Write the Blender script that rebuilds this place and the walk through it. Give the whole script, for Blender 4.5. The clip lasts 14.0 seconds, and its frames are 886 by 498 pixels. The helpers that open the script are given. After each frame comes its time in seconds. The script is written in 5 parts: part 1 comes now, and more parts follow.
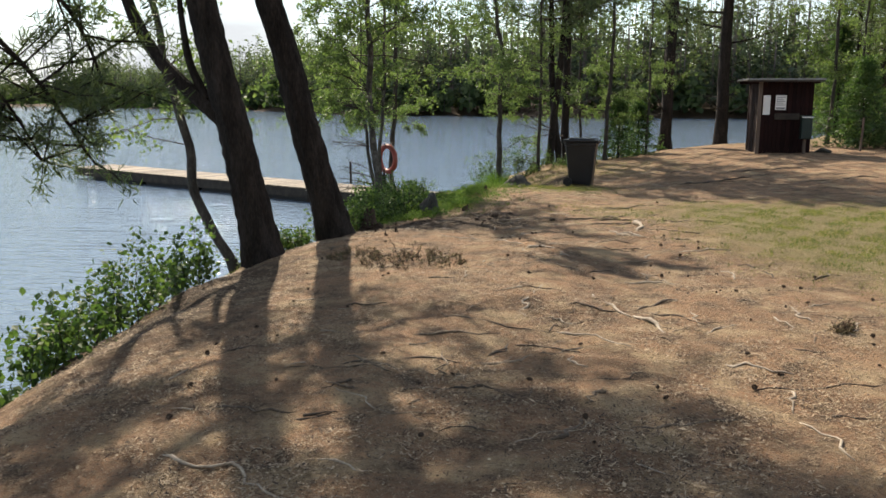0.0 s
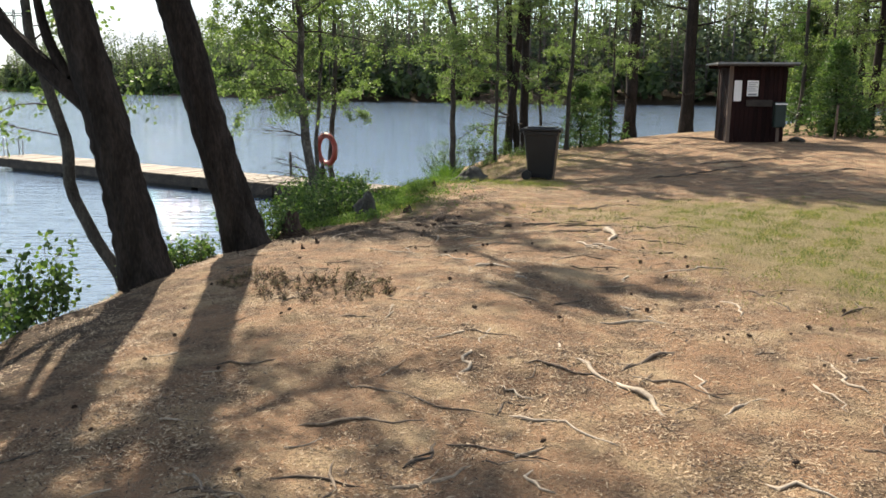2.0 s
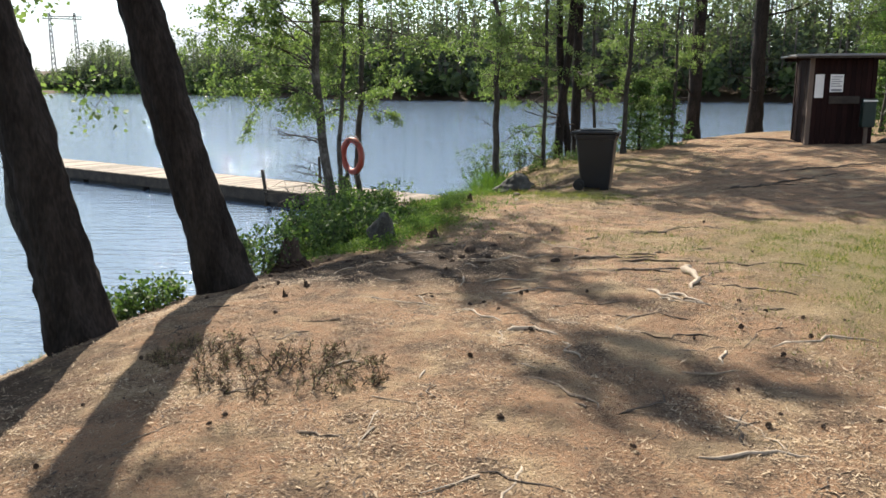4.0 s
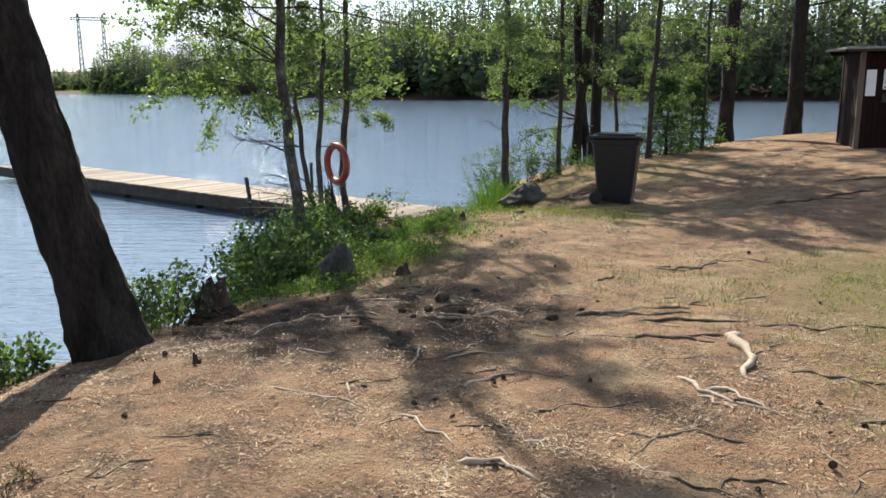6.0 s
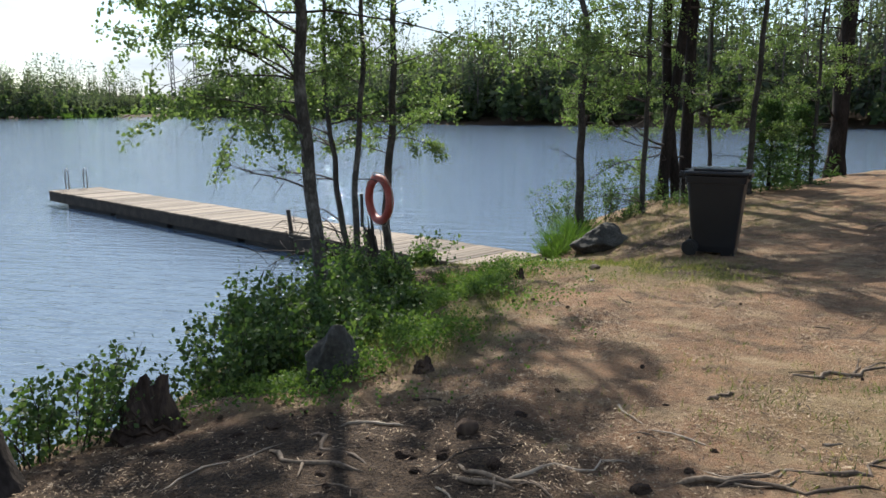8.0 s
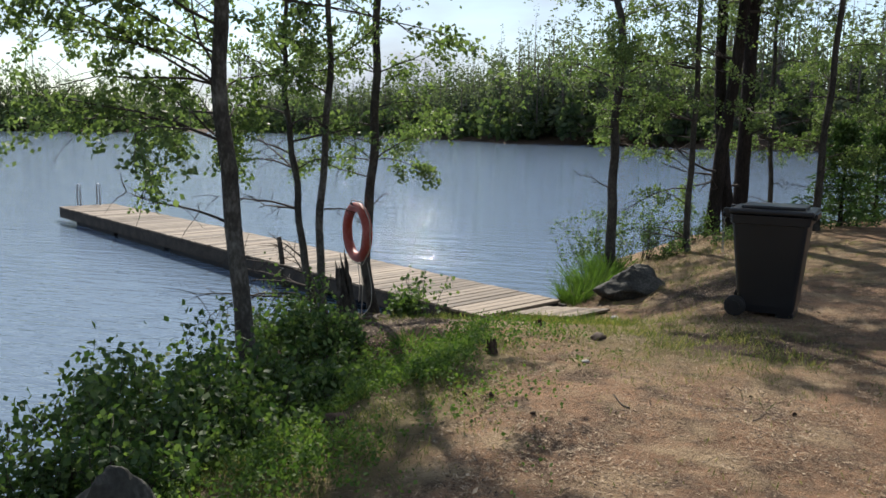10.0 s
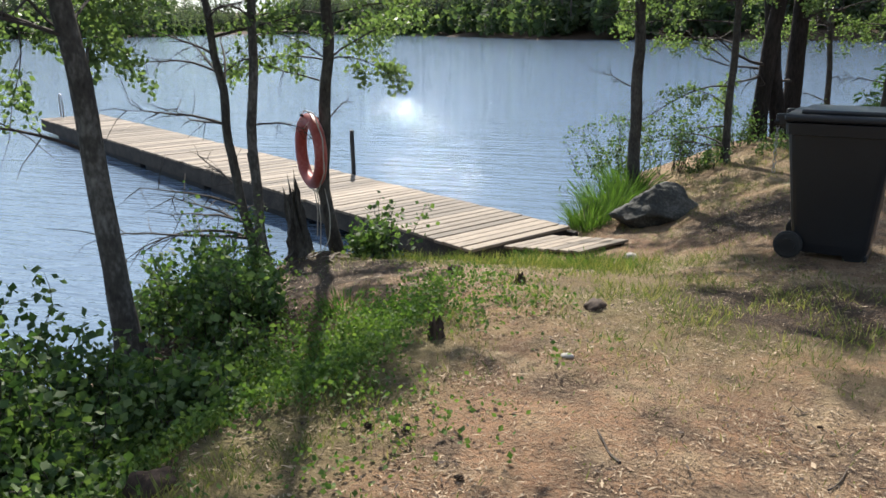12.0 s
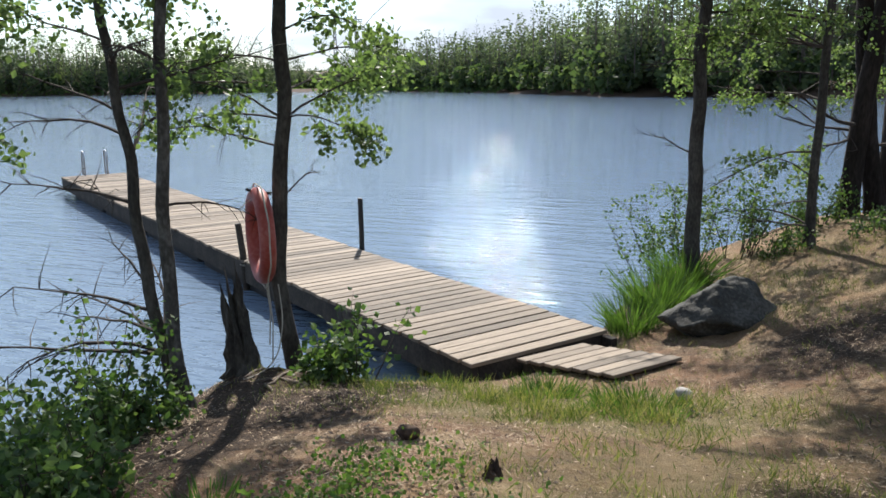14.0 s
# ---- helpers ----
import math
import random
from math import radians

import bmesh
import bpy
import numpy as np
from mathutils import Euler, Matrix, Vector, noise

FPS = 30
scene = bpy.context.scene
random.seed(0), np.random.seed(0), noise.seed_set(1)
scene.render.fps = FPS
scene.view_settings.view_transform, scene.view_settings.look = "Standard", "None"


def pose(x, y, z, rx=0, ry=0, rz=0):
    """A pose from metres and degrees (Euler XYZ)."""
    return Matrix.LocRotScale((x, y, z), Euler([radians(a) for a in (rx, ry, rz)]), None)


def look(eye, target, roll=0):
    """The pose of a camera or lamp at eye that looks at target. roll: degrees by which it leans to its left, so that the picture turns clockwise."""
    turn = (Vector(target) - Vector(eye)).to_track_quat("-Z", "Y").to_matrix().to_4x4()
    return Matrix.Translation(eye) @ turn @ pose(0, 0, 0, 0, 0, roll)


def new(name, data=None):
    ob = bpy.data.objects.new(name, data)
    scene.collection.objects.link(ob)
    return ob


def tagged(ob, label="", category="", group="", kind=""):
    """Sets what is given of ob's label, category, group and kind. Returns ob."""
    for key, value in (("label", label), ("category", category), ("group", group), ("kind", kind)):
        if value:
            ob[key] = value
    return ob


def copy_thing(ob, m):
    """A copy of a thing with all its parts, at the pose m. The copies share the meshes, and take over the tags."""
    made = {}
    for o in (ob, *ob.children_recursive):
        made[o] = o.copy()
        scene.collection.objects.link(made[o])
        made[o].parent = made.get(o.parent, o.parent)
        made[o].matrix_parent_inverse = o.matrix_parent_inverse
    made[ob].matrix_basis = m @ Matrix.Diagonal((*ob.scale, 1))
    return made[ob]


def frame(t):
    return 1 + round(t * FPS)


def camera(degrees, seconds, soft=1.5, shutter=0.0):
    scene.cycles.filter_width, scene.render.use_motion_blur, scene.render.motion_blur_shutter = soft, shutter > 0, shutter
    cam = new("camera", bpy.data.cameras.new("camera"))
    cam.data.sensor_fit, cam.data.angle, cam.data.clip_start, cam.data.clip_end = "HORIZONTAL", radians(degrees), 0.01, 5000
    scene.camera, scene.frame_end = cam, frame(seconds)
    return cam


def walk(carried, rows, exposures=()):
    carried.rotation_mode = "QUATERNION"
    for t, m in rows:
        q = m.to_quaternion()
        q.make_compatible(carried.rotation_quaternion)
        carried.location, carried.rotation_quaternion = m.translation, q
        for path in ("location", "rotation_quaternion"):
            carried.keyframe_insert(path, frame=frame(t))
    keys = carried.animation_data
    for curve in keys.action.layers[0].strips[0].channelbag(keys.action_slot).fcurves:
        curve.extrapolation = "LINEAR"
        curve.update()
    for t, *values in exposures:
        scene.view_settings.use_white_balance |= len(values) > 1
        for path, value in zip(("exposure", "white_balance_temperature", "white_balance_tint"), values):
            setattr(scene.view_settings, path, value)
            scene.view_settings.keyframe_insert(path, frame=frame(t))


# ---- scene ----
cam = camera(57.5, 14.0, 1.6)
PATH = [
    (0, (0.691, -1.462, 2.867), (0.583, 0.501, 2.501), 0.1),
    (0.5, (0.793, -1.095, 2.86), (0.687, 0.87, 2.499), 0.2),
    (1, (0.82, -0.561, 2.822), (0.837, 1.401, 2.433), 0.9),
    (1.5, (0.884, -0.052, 2.803), (0.882, 1.911, 2.418), 0.4),
    (2, (0.894, 0.431, 2.816), (0.883, 2.391, 2.418), 0.3),
    (2.5, (0.944, 0.921, 2.809), (0.989, 2.875, 2.383), 0.1),
    (3, (0.978, 1.429, 2.822), (0.921, 3.384, 2.404), 0.0),
    (3.2, (0.97, 1.643, 2.81), (0.889, 3.6, 2.409), 0.2),
    (5.3, (1.327, 3.713, 2.785), (1.119, 5.659, 2.37), -0.7),
    (5.5, (1.34, 3.912, 2.775), (1.128, 5.856, 2.356), -0.2),
    (6, (1.394, 4.442, 2.764), (1.198, 6.391, 2.361), -0.4),
    (6.5, (1.432, 4.976, 2.772), (1.072, 6.904, 2.379), -0.9),
    (7, (1.355, 5.572, 2.719), (0.873, 7.479, 2.355), 0.1),
    (7.5, (1.408, 6.049, 2.694), (0.909, 7.952, 2.33), -1.1),
    (8, (1.41, 6.576, 2.729), (1.027, 8.509, 2.386), -0.1),
    (8.2, (1.434, 6.804, 2.719), (1.089, 8.747, 2.396), 0.2),
    (10.3, (1.83, 9.008, 2.703), (1.292, 10.91, 2.403), 0.7),
    (10.5, (1.834, 9.2, 2.697), (1.303, 11.1, 2.366), 0.6),
    (11, (1.879, 9.677, 2.682), (1.324, 11.56, 2.303), 0.2),
    (11.5, (1.917, 10.117, 2.688), (1.252, 11.949, 2.238), -1.0),
    (12, (1.859, 10.653, 2.612), (1.262, 12.485, 2.075), -0.7),
    (12.5, (1.812, 11.202, 2.588), (1.202, 13.042, 2.094), -0.1),
    (13, (1.752, 11.682, 2.559), (1.152, 13.521, 2.05), 0.6),
    (13.5, (1.766, 12.173, 2.589), (1.126, 14.003, 2.099), 0.4),
    (14, (1.761, 12.662, 2.545), (1.012, 14.472, 2.141), -0.7),
]
walk(cam, [(t, look(eye, target, roll)) for t, eye, target, roll in PATH], [(0, 0.91, 7150, 10), (1.0, 0.96, 7150, 10), (1.5, 1.2, 7150, 10), (2.5, 1.28, 6983, 10), (3, 1.28, 6900, 10), (5.5, 1.12, 6700, 10), (6.5, 1.07, 6525, 10), (7.5, 0.84, 6350, 10), (8, 0.76, 6350, 10), (10.5, 0.55, 6500, 11), (11.2, 0.82, 6367, 10), (12.5, 1.06, 6400, 10), (13.5, 0.96, 6450, 12), (14, 0.86, 6250, 11)])

# ---- light ----
SUN_AZ, SUN_EL = -23.0, 39.0          # degrees from +y towards +x, and above the horizon
sun_way = Vector((math.sin(radians(SUN_AZ)) * math.cos(radians(SUN_EL)), math.cos(radians(SUN_AZ)) * math.cos(radians(SUN_EL)), math.sin(radians(SUN_EL))))
sun = new("sun", bpy.data.lights.new("sun", "SUN"))
sun.data.energy, sun.data.angle, sun.data.color = 5.0, radians(0.6), (1.0, 0.93, 0.82)
sun.matrix_world = look(sun_way * 60, (0, 0, 0))
world = bpy.data.worlds.new("sky")
scene.world = world
world.use_nodes = True
wn, wl = world.node_tree.nodes, world.node_tree.links
wn.clear()
sky = wn.new("ShaderNodeTexSky")
sky.sky_type, sky.sun_disc = "NISHITA", False
sky.sun_elevation, sky.sun_rotation = radians(SUN_EL), radians(SUN_AZ)
sky.air_density, sky.dust_density, sky.ozone_density = 1.0, 0.15, 2.0
wco, wmap, wnoise, wramp = wn.new("ShaderNodeTexCoord"), wn.new("ShaderNodeMapping"), wn.new("ShaderNodeTexNoise"), wn.new("ShaderNodeValToRGB")
wmap.inputs["Scale"].default_value = (1.2, 1.2, 4.5)
wnoise.inputs["Scale"].default_value, wnoise.inputs["Detail"].default_value = 2.2, 6.0
wramp.color_ramp.elements[0].position, wramp.color_ramp.elements[1].position = 0.38, 0.66
wmix, wbg, wout = wn.new("ShaderNodeMixRGB"), wn.new("ShaderNodeBackground"), wn.new("ShaderNodeOutputWorld")
wmix.inputs["Color2"].default_value = (4.1, 4.5, 5.1, 1)
wbg.inputs["Strength"].default_value = 0.105
wl.new(wco.outputs["Generated"], wmap.inputs["Vector"])
wl.new(wmap.outputs["Vector"], wnoise.inputs["Vector"])
wl.new(wnoise.outputs["Fac"], wramp.inputs["Fac"])
wl.new(wramp.outputs["Color"], wmix.inputs["Fac"])
wl.new(sky.outputs["Color"], wmix.inputs["Color1"])
wl.new(wmix.outputs["Color"], wbg.inputs["Color"])
wl.new(wbg.outputs["Background"], wout.inputs["Surface"])


# ---- materials ----
def material(name, colours, scale=6.0, fine=60.0, rough=0.8, bump=0.3, depth=0.02, stretch=(1, 1, 1), metal=0.0, translucent=0.0, vary=0.0, island=0.0, spec=0.4):
    """Two scales of noise between the colours, with relief; vary: from piece to piece; island: from leaf to leaf."""
    m = bpy.data.materials.new(name)
    m.use_nodes = True
    n, l = m.node_tree.nodes, m.node_tree.links
    bsdf, out = n["Principled BSDF"], n["Material Output"]
    co, mp = n.new("ShaderNodeTexCoord"), n.new("ShaderNodeMapping")
    mp.inputs["Scale"].default_value = stretch
    l.new(co.outputs["Object"], mp.inputs["Vector"])
    big, small = n.new("ShaderNodeTexNoise"), n.new("ShaderNodeTexNoise")
    big.inputs["Scale"].default_value, big.inputs["Detail"].default_value = scale, 5.0
    small.inputs["Scale"].default_value, small.inputs["Detail"].default_value = fine, 4.0
    l.new(mp.outputs["Vector"], big.inputs["Vector"])
    l.new(mp.outputs["Vector"], small.inputs["Vector"])
    mix = n.new("ShaderNodeMath")
    mix.operation = "MULTIPLY_ADD"
    mix.inputs[1].default_value, mix.inputs[2].default_value = 0.45, 0.0
    l.new(small.outputs["Fac"], mix.inputs[0])
    add = n.new("ShaderNodeMath")
    add.operation = "MULTIPLY_ADD"
    add.inputs[1].default_value = 0.55
    l.new(big.outputs["Fac"], add.inputs[0])
    l.new(mix.outputs[0], add.inputs[2])
    last = add.outputs[0]
    for amount, node, socket in ((vary, "ShaderNodeObjectInfo", "Random"), (island, "ShaderNodeNewGeometry", "Random Per Island")):
        if amount:
            info, shift = n.new(node), n.new("ShaderNodeMath")
            shift.operation = "MULTIPLY_ADD"
            shift.inputs[1].default_value = amount
            l.new(info.outputs[socket], shift.inputs[0])
            sub = n.new("ShaderNodeMath")
            sub.operation = "SUBTRACT"
            sub.inputs[1].default_value = amount / 2
            l.new(last, sub.inputs[0])
            l.new(sub.outputs[0], shift.inputs[2])
            last = shift.outputs[0]
    ramp = n.new("ShaderNodeValToRGB")
    e = ramp.color_ramp.elements
    while len(e) < len(colours):
        e.new(0.5)
    for i, c in enumerate(colours):
        e[i].position = 0.3 + 0.4 * i / max(1, len(colours) - 1)
        e[i].color = (*c, 1)
    l.new(last, ramp.inputs["Fac"])
    l.new(ramp.outputs["Color"], bsdf.inputs["Base Color"])
    bsdf.inputs["Roughness"].default_value, bsdf.inputs["Metallic"].default_value = rough, metal
    bsdf.inputs["Specular IOR Level"].default_value = spec
    if bump:
        b = n.new("ShaderNodeBump")
        b.inputs["Strength"].default_value, b.inputs["Distance"].default_value = bump, depth
        l.new(add.outputs[0], b.inputs["Height"])
        l.new(b.outputs["Normal"], bsdf.inputs["Normal"])
    if translucent:
        tr, mx = n.new("ShaderNodeBsdfTranslucent"), n.new("ShaderNodeMixShader")
        hue = n.new("ShaderNodeMixRGB")
        hue.blend_type = "MULTIPLY"
        hue.inputs["Fac"].default_value, hue.inputs["Color2"].default_value = 1.0, (1.2, 1.35, 0.72, 1)
        l.new(ramp.outputs["Color"], hue.inputs["Color1"])
        l.new(hue.outputs["Color"], tr.inputs["Color"])
        mx.inputs["Fac"].default_value = translucent
        l.new(bsdf.outputs["BSDF"], mx.inputs[1])
        l.new(tr.outputs["BSDF"], mx.inputs[2])
        l.new(mx.outputs["Shader"], out.inputs["Surface"])
    return m


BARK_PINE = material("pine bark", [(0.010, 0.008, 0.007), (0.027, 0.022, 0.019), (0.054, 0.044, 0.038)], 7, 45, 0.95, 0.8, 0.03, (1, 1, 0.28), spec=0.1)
BARK_BIRCH = material("birch bark", [(0.022, 0.02, 0.018), (0.07, 0.063, 0.055), (0.19, 0.178, 0.16)], 9, 40, 0.85, 0.5, 0.012, (1, 1, 0.55), spec=0.1)
BARK_GREY = material("grey bark", [(0.018, 0.016, 0.014), (0.055, 0.05, 0.043), (0.11, 0.10, 0.086)], 9, 50, 0.9, 0.6, 0.012, (1, 1, 0.45), spec=0.1)
TWIG = material("twig bark", [(0.025, 0.019, 0.015), (0.065, 0.05, 0.04)], 20, 80, 0.9, 0.2, 0.004)
LEAF_BIRCH = material("birch leaf", [(0.075, 0.112, 0.045), (0.112, 0.158, 0.064), (0.165, 0.212, 0.09)], 1.2, 9, 0.5, 0, translucent=0.55, island=0.5)
LEAF_BUSH = material("bush leaf", [(0.036, 0.07, 0.023), (0.068, 0.114, 0.035), (0.12, 0.17, 0.056)], 1.5, 9, 0.62, 0, translucent=0.42, island=0.5)
NEEDLES = material("pine needles", [(0.04, 0.062, 0.028), (0.07, 0.098, 0.042), (0.11, 0.14, 0.058)], 1.0, 8, 0.55, 0, translucent=0.32, island=0.5)
SPRUCE = material("spruce needles", [(0.035, 0.07, 0.022), (0.06, 0.11, 0.034), (0.10, 0.16, 0.05)], 1.0, 8, 0.6, 0, translucent=0.4, island=0.4)
GRASS = material("grass", [(0.065, 0.095, 0.022), (0.135, 0.155, 0.042), (0.28, 0.25, 0.10)], 0.8, 6, 0.6, 0, translucent=0.4, island=0.5)
REED = material("sedge", [(0.04, 0.08, 0.018), (0.07, 0.125, 0.026), (0.115, 0.18, 0.042)], 1.0, 8, 0.5, 0, translucent=0.5, island=0.4)
SPRIG = material("berry sprig leaf", [(0.055, 0.105, 0.022), (0.098, 0.16, 0.036), (0.155, 0.215, 0.057)], 1.5, 9, 0.75, 0, translucent=0.4, island=0.5)
HEATHER = material("dry heather", [(0.07, 0.048, 0.033), (0.18, 0.115, 0.07), (0.17, 0.16, 0.07)], 4, 30, 0.9, 0, island=0.5)
ROOT = material("worn root", [(0.035, 0.025, 0.018), (0.105, 0.076, 0.054), (0.27, 0.205, 0.145)], 5, 60, 0.85, 0.4, 0.008, vary=0.3)
ROOT_PALE = material("bleached root", [(0.17, 0.13, 0.095), (0.32, 0.26, 0.195), (0.44, 0.37, 0.29)], 8, 60, 0.8, 0.4, 0.006)
LITTER = material("needle litter", [(0.05, 0.032, 0.022), (0.25, 0.16, 0.095), (0.44, 0.335, 0.22)], 1.0, 10, 0.85, 0, island=1.0)
CONE = material("pine cone", [(0.035, 0.022, 0.016), (0.09, 0.06, 0.04)], 20, 80, 0.9, 0.4, 0.01)
STONE = material("grey boulder", [(0.018, 0.017, 0.015), (0.046, 0.045, 0.038), (0.125, 0.12, 0.105)], 3.5, 35, 0.9, 0.7, 0.03)
PEBBLE = material("pale pebble", [(0.30, 0.27, 0.24), (0.5, 0.47, 0.43)], 15, 60, 0.8, 0.3, 0.01)
DEADWOOD = material("dark rotten wood", [(0.022, 0.016, 0.013), (0.06, 0.043, 0.034), (0.12, 0.085, 0.06)], 8, 40, 0.95, 0.8, 0.03, (1, 1, 0.3), spec=0.1)
DECK = material("weathered deck board", [(0.09, 0.068, 0.047), (0.185, 0.142, 0.099), (0.30, 0.238, 0.172)], 4, 50, 0.8, 0.4, 0.005, (1, 9, 9), vary=0.35)
# base colour lowered to hold the shade on the jetty's side
BEAM = material("timber darkened for shade", [(0.016, 0.013, 0.011), (0.042, 0.034, 0.027), (0.085, 0.068, 0.052)], 4, 40, 0.85, 0.4, 0.008)
FLOAT = material("black float", [(0.012, 0.012, 0.013), (0.03, 0.03, 0.03)], 5, 40, 0.7, 0.2, 0.01)
STEEL = material("galvanised steel", [(0.30, 0.31, 0.32), (0.45, 0.46, 0.47)], 8, 60, 0.4, 0.1, 0.002, metal=0.9)
PYLON = material("dull grey pylon steel", [(0.10, 0.105, 0.11), (0.2, 0.205, 0.21)], 0.5, 6, 0.7, 0, metal=0.3)
DARKPOST = material("dark painted post", [(0.015, 0.015, 0.015), (0.04, 0.036, 0.032)], 8, 60, 0.6, 0.2, 0.004)
PLASTIC = material("dark grey bin plastic", [(0.008, 0.009, 0.012), (0.016, 0.018, 0.022)], 3, 120, 0.34, 0.08, 0.002, spec=0.4)
RUBBER = material("black rubber", [(0.012, 0.012, 0.012), (0.03, 0.03, 0.03)], 9, 60, 0.8, 0.2, 0.004)
ORANGE = material("faded orange lifebuoy plastic", [(0.26, 0.040, 0.028), (0.34, 0.064, 0.046), (0.42, 0.125, 0.098)], 5, 40, 0.5, 0.15, 0.003, translucent=0.12)
ROPE = material("pale rope", [(0.28, 0.25, 0.2), (0.48, 0.44, 0.37)], 30, 150, 0.9, 0.3, 0.003)
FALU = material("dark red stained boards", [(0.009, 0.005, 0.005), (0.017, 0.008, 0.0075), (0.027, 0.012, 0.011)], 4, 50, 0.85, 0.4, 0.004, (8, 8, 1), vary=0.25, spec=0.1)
SHEDPOST = material("brown grey timber", [(0.09, 0.065, 0.05), (0.17, 0.125, 0.10)], 4, 50, 0.85, 0.3, 0.004, (8, 8, 1))
ROOFING = material("grey roofing felt", [(0.16, 0.165, 0.17), (0.28, 0.285, 0.29)], 5, 60, 0.9, 0.4, 0.006)
PAPER = material("white notice paper", [(0.66, 0.66, 0.65), (0.8, 0.8, 0.79)], 5, 40, 0.7, 0.05, 0.001)
INK = material("grey print", [(0.16, 0.17, 0.19), (0.25, 0.26, 0.28)], 20, 80, 0.8, 0)
GREENBIN = material("dark green litter bin", [(0.007, 0.018, 0.016), (0.014, 0.032, 0.029)], 5, 60, 0.5, 0.1, 0.003)
# conifer base colours raised to take in the haze over the lake
FARNEEDLE = material("far conifer green with haze", [(0.055, 0.073, 0.054), (0.092, 0.116, 0.078), (0.145, 0.172, 0.102)], 0.15, 1.0, 0.8, 0, translucent=0.45, island=0.6)
FARLEAF = material("far birch green", [(0.05, 0.076, 0.036), (0.072, 0.102, 0.045), (0.105, 0.135, 0.06)], 0.15, 1.0, 0.8, 0, translucent=0.5, island=0.6)
FARTRUNK = material("far trunk bark", [(0.08, 0.065, 0.055), (0.2, 0.17, 0.15)], 1, 8, 0.9, 0)


def ground_material():
    """Needle-strewn soil, moss and thin turf, blended by the zones stored on the ground."""
    m = bpy.data.materials.new("forest ground")
    m.use_nodes = True
    n, l = m.node_tree.nodes, m.node_tree.links
    bsdf = n["Principled BSDF"]
    co = n.new("ShaderNodeTexCoord")

    def noise_node(scale, detail, lo, hi):
        t, r = n.new("ShaderNodeTexNoise"), n.new("ShaderNodeMapRange")
        t.inputs["Scale"].default_value, t.inputs["Detail"].default_value = scale, detail
        t.inputs["Roughness"].default_value = 0.65
        r.inputs["From Min"].default_value, r.inputs["From Max"].default_value = lo, hi
        l.new(co.outputs["Object"], t.inputs["Vector"])
        l.new(t.outputs["Fac"], r.inputs["Value"])
        return r.outputs["Result"], t.outputs["Fac"]

    def blend(fac, a, b):
        x = n.new("ShaderNodeMixRGB")
        for key, value in (("Fac", fac), ("Color1", a), ("Color2", b)):
            if isinstance(value, tuple):
                x.inputs[key].default_value = (*value, 1)
            elif isinstance(value, float):
                x.inputs[key].default_value = value
            else:
                l.new(value, x.inputs[key])
        return x.outputs["Color"]

    patch, _ = noise_node(1.1, 6, 0.38, 0.64)
    speck, speck_h = noise_node(55, 6, 0.42, 0.66)
    mid, mid_h = noise_node(9, 6, 0.36, 0.66)
    grain, grain_h = noise_node(260, 3, 0.35, 0.7)
    soil = blend(patch, (0.115, 0.064, 0.040), (0.44, 0.262, 0.152))
    soil = blend(mid, soil, (0.33, 0.19, 0.112))
    clump, _ = noise_node(3.3, 8, 0.47, 0.60)
    straw, _ = noise_node(2.3, 8, 0.50, 0.66)
    soil = blend(clump, soil, (0.105, 0.070, 0.048))
    soil = blend(straw, soil, (0.46, 0.34, 0.205))
    needles = blend(grain, (0.07, 0.042, 0.027), (0.56, 0.41, 0.27))
    soil = blend(speck, soil, needles)
    turf = blend(mid, (0.075, 0.085, 0.026), (0.20, 0.155, 0.07))
    turf = blend(grain, turf, (0.30, 0.235, 0.13))
    # dark soil colour; its zone also carries tree shade painted into the ground
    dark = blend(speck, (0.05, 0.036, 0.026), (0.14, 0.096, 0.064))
    zone, split = n.new("ShaderNodeVertexColor"), n.new("ShaderNodeSeparateColor")
    zone.layer_name = "zone"
    l.new(zone.outputs["Color"], split.inputs["Color"])

    def edge(channel, lo, hi):
        a, r = n.new("ShaderNodeMath"), n.new("ShaderNodeMapRange")
        a.operation = "MULTIPLY_ADD"
        a.inputs[1].default_value = 0.75
        l.new(mid_h, a.inputs[0])
        l.new(split.outputs[channel], a.inputs[2])
        r.inputs["From Min"].default_value, r.inputs["From Max"].default_value = lo, hi
        l.new(a.outputs[0], r.inputs["Value"])
        return r.outputs["Result"]
    colour = blend(edge("Red", 0.62, 1.12), soil, turf)
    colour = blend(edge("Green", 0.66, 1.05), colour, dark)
    l.new(colour, bsdf.inputs["Base Color"])
    bsdf.inputs["Roughness"].default_value, bsdf.inputs["Specular IOR Level"].default_value = 0.95, 0.15
    s, b = n.new("ShaderNodeMath"), n.new("ShaderNodeBump")
    s.operation = "ADD"
    l.new(speck_h, s.inputs[0])
    l.new(mid_h, s.inputs[1])
    b.inputs["Strength"].default_value, b.inputs["Distance"].default_value = 1.0, 0.055
    l.new(s.outputs[0], b.inputs["Height"])
    l.new(b.outputs["Normal"], bsdf.inputs["Normal"])
    return m


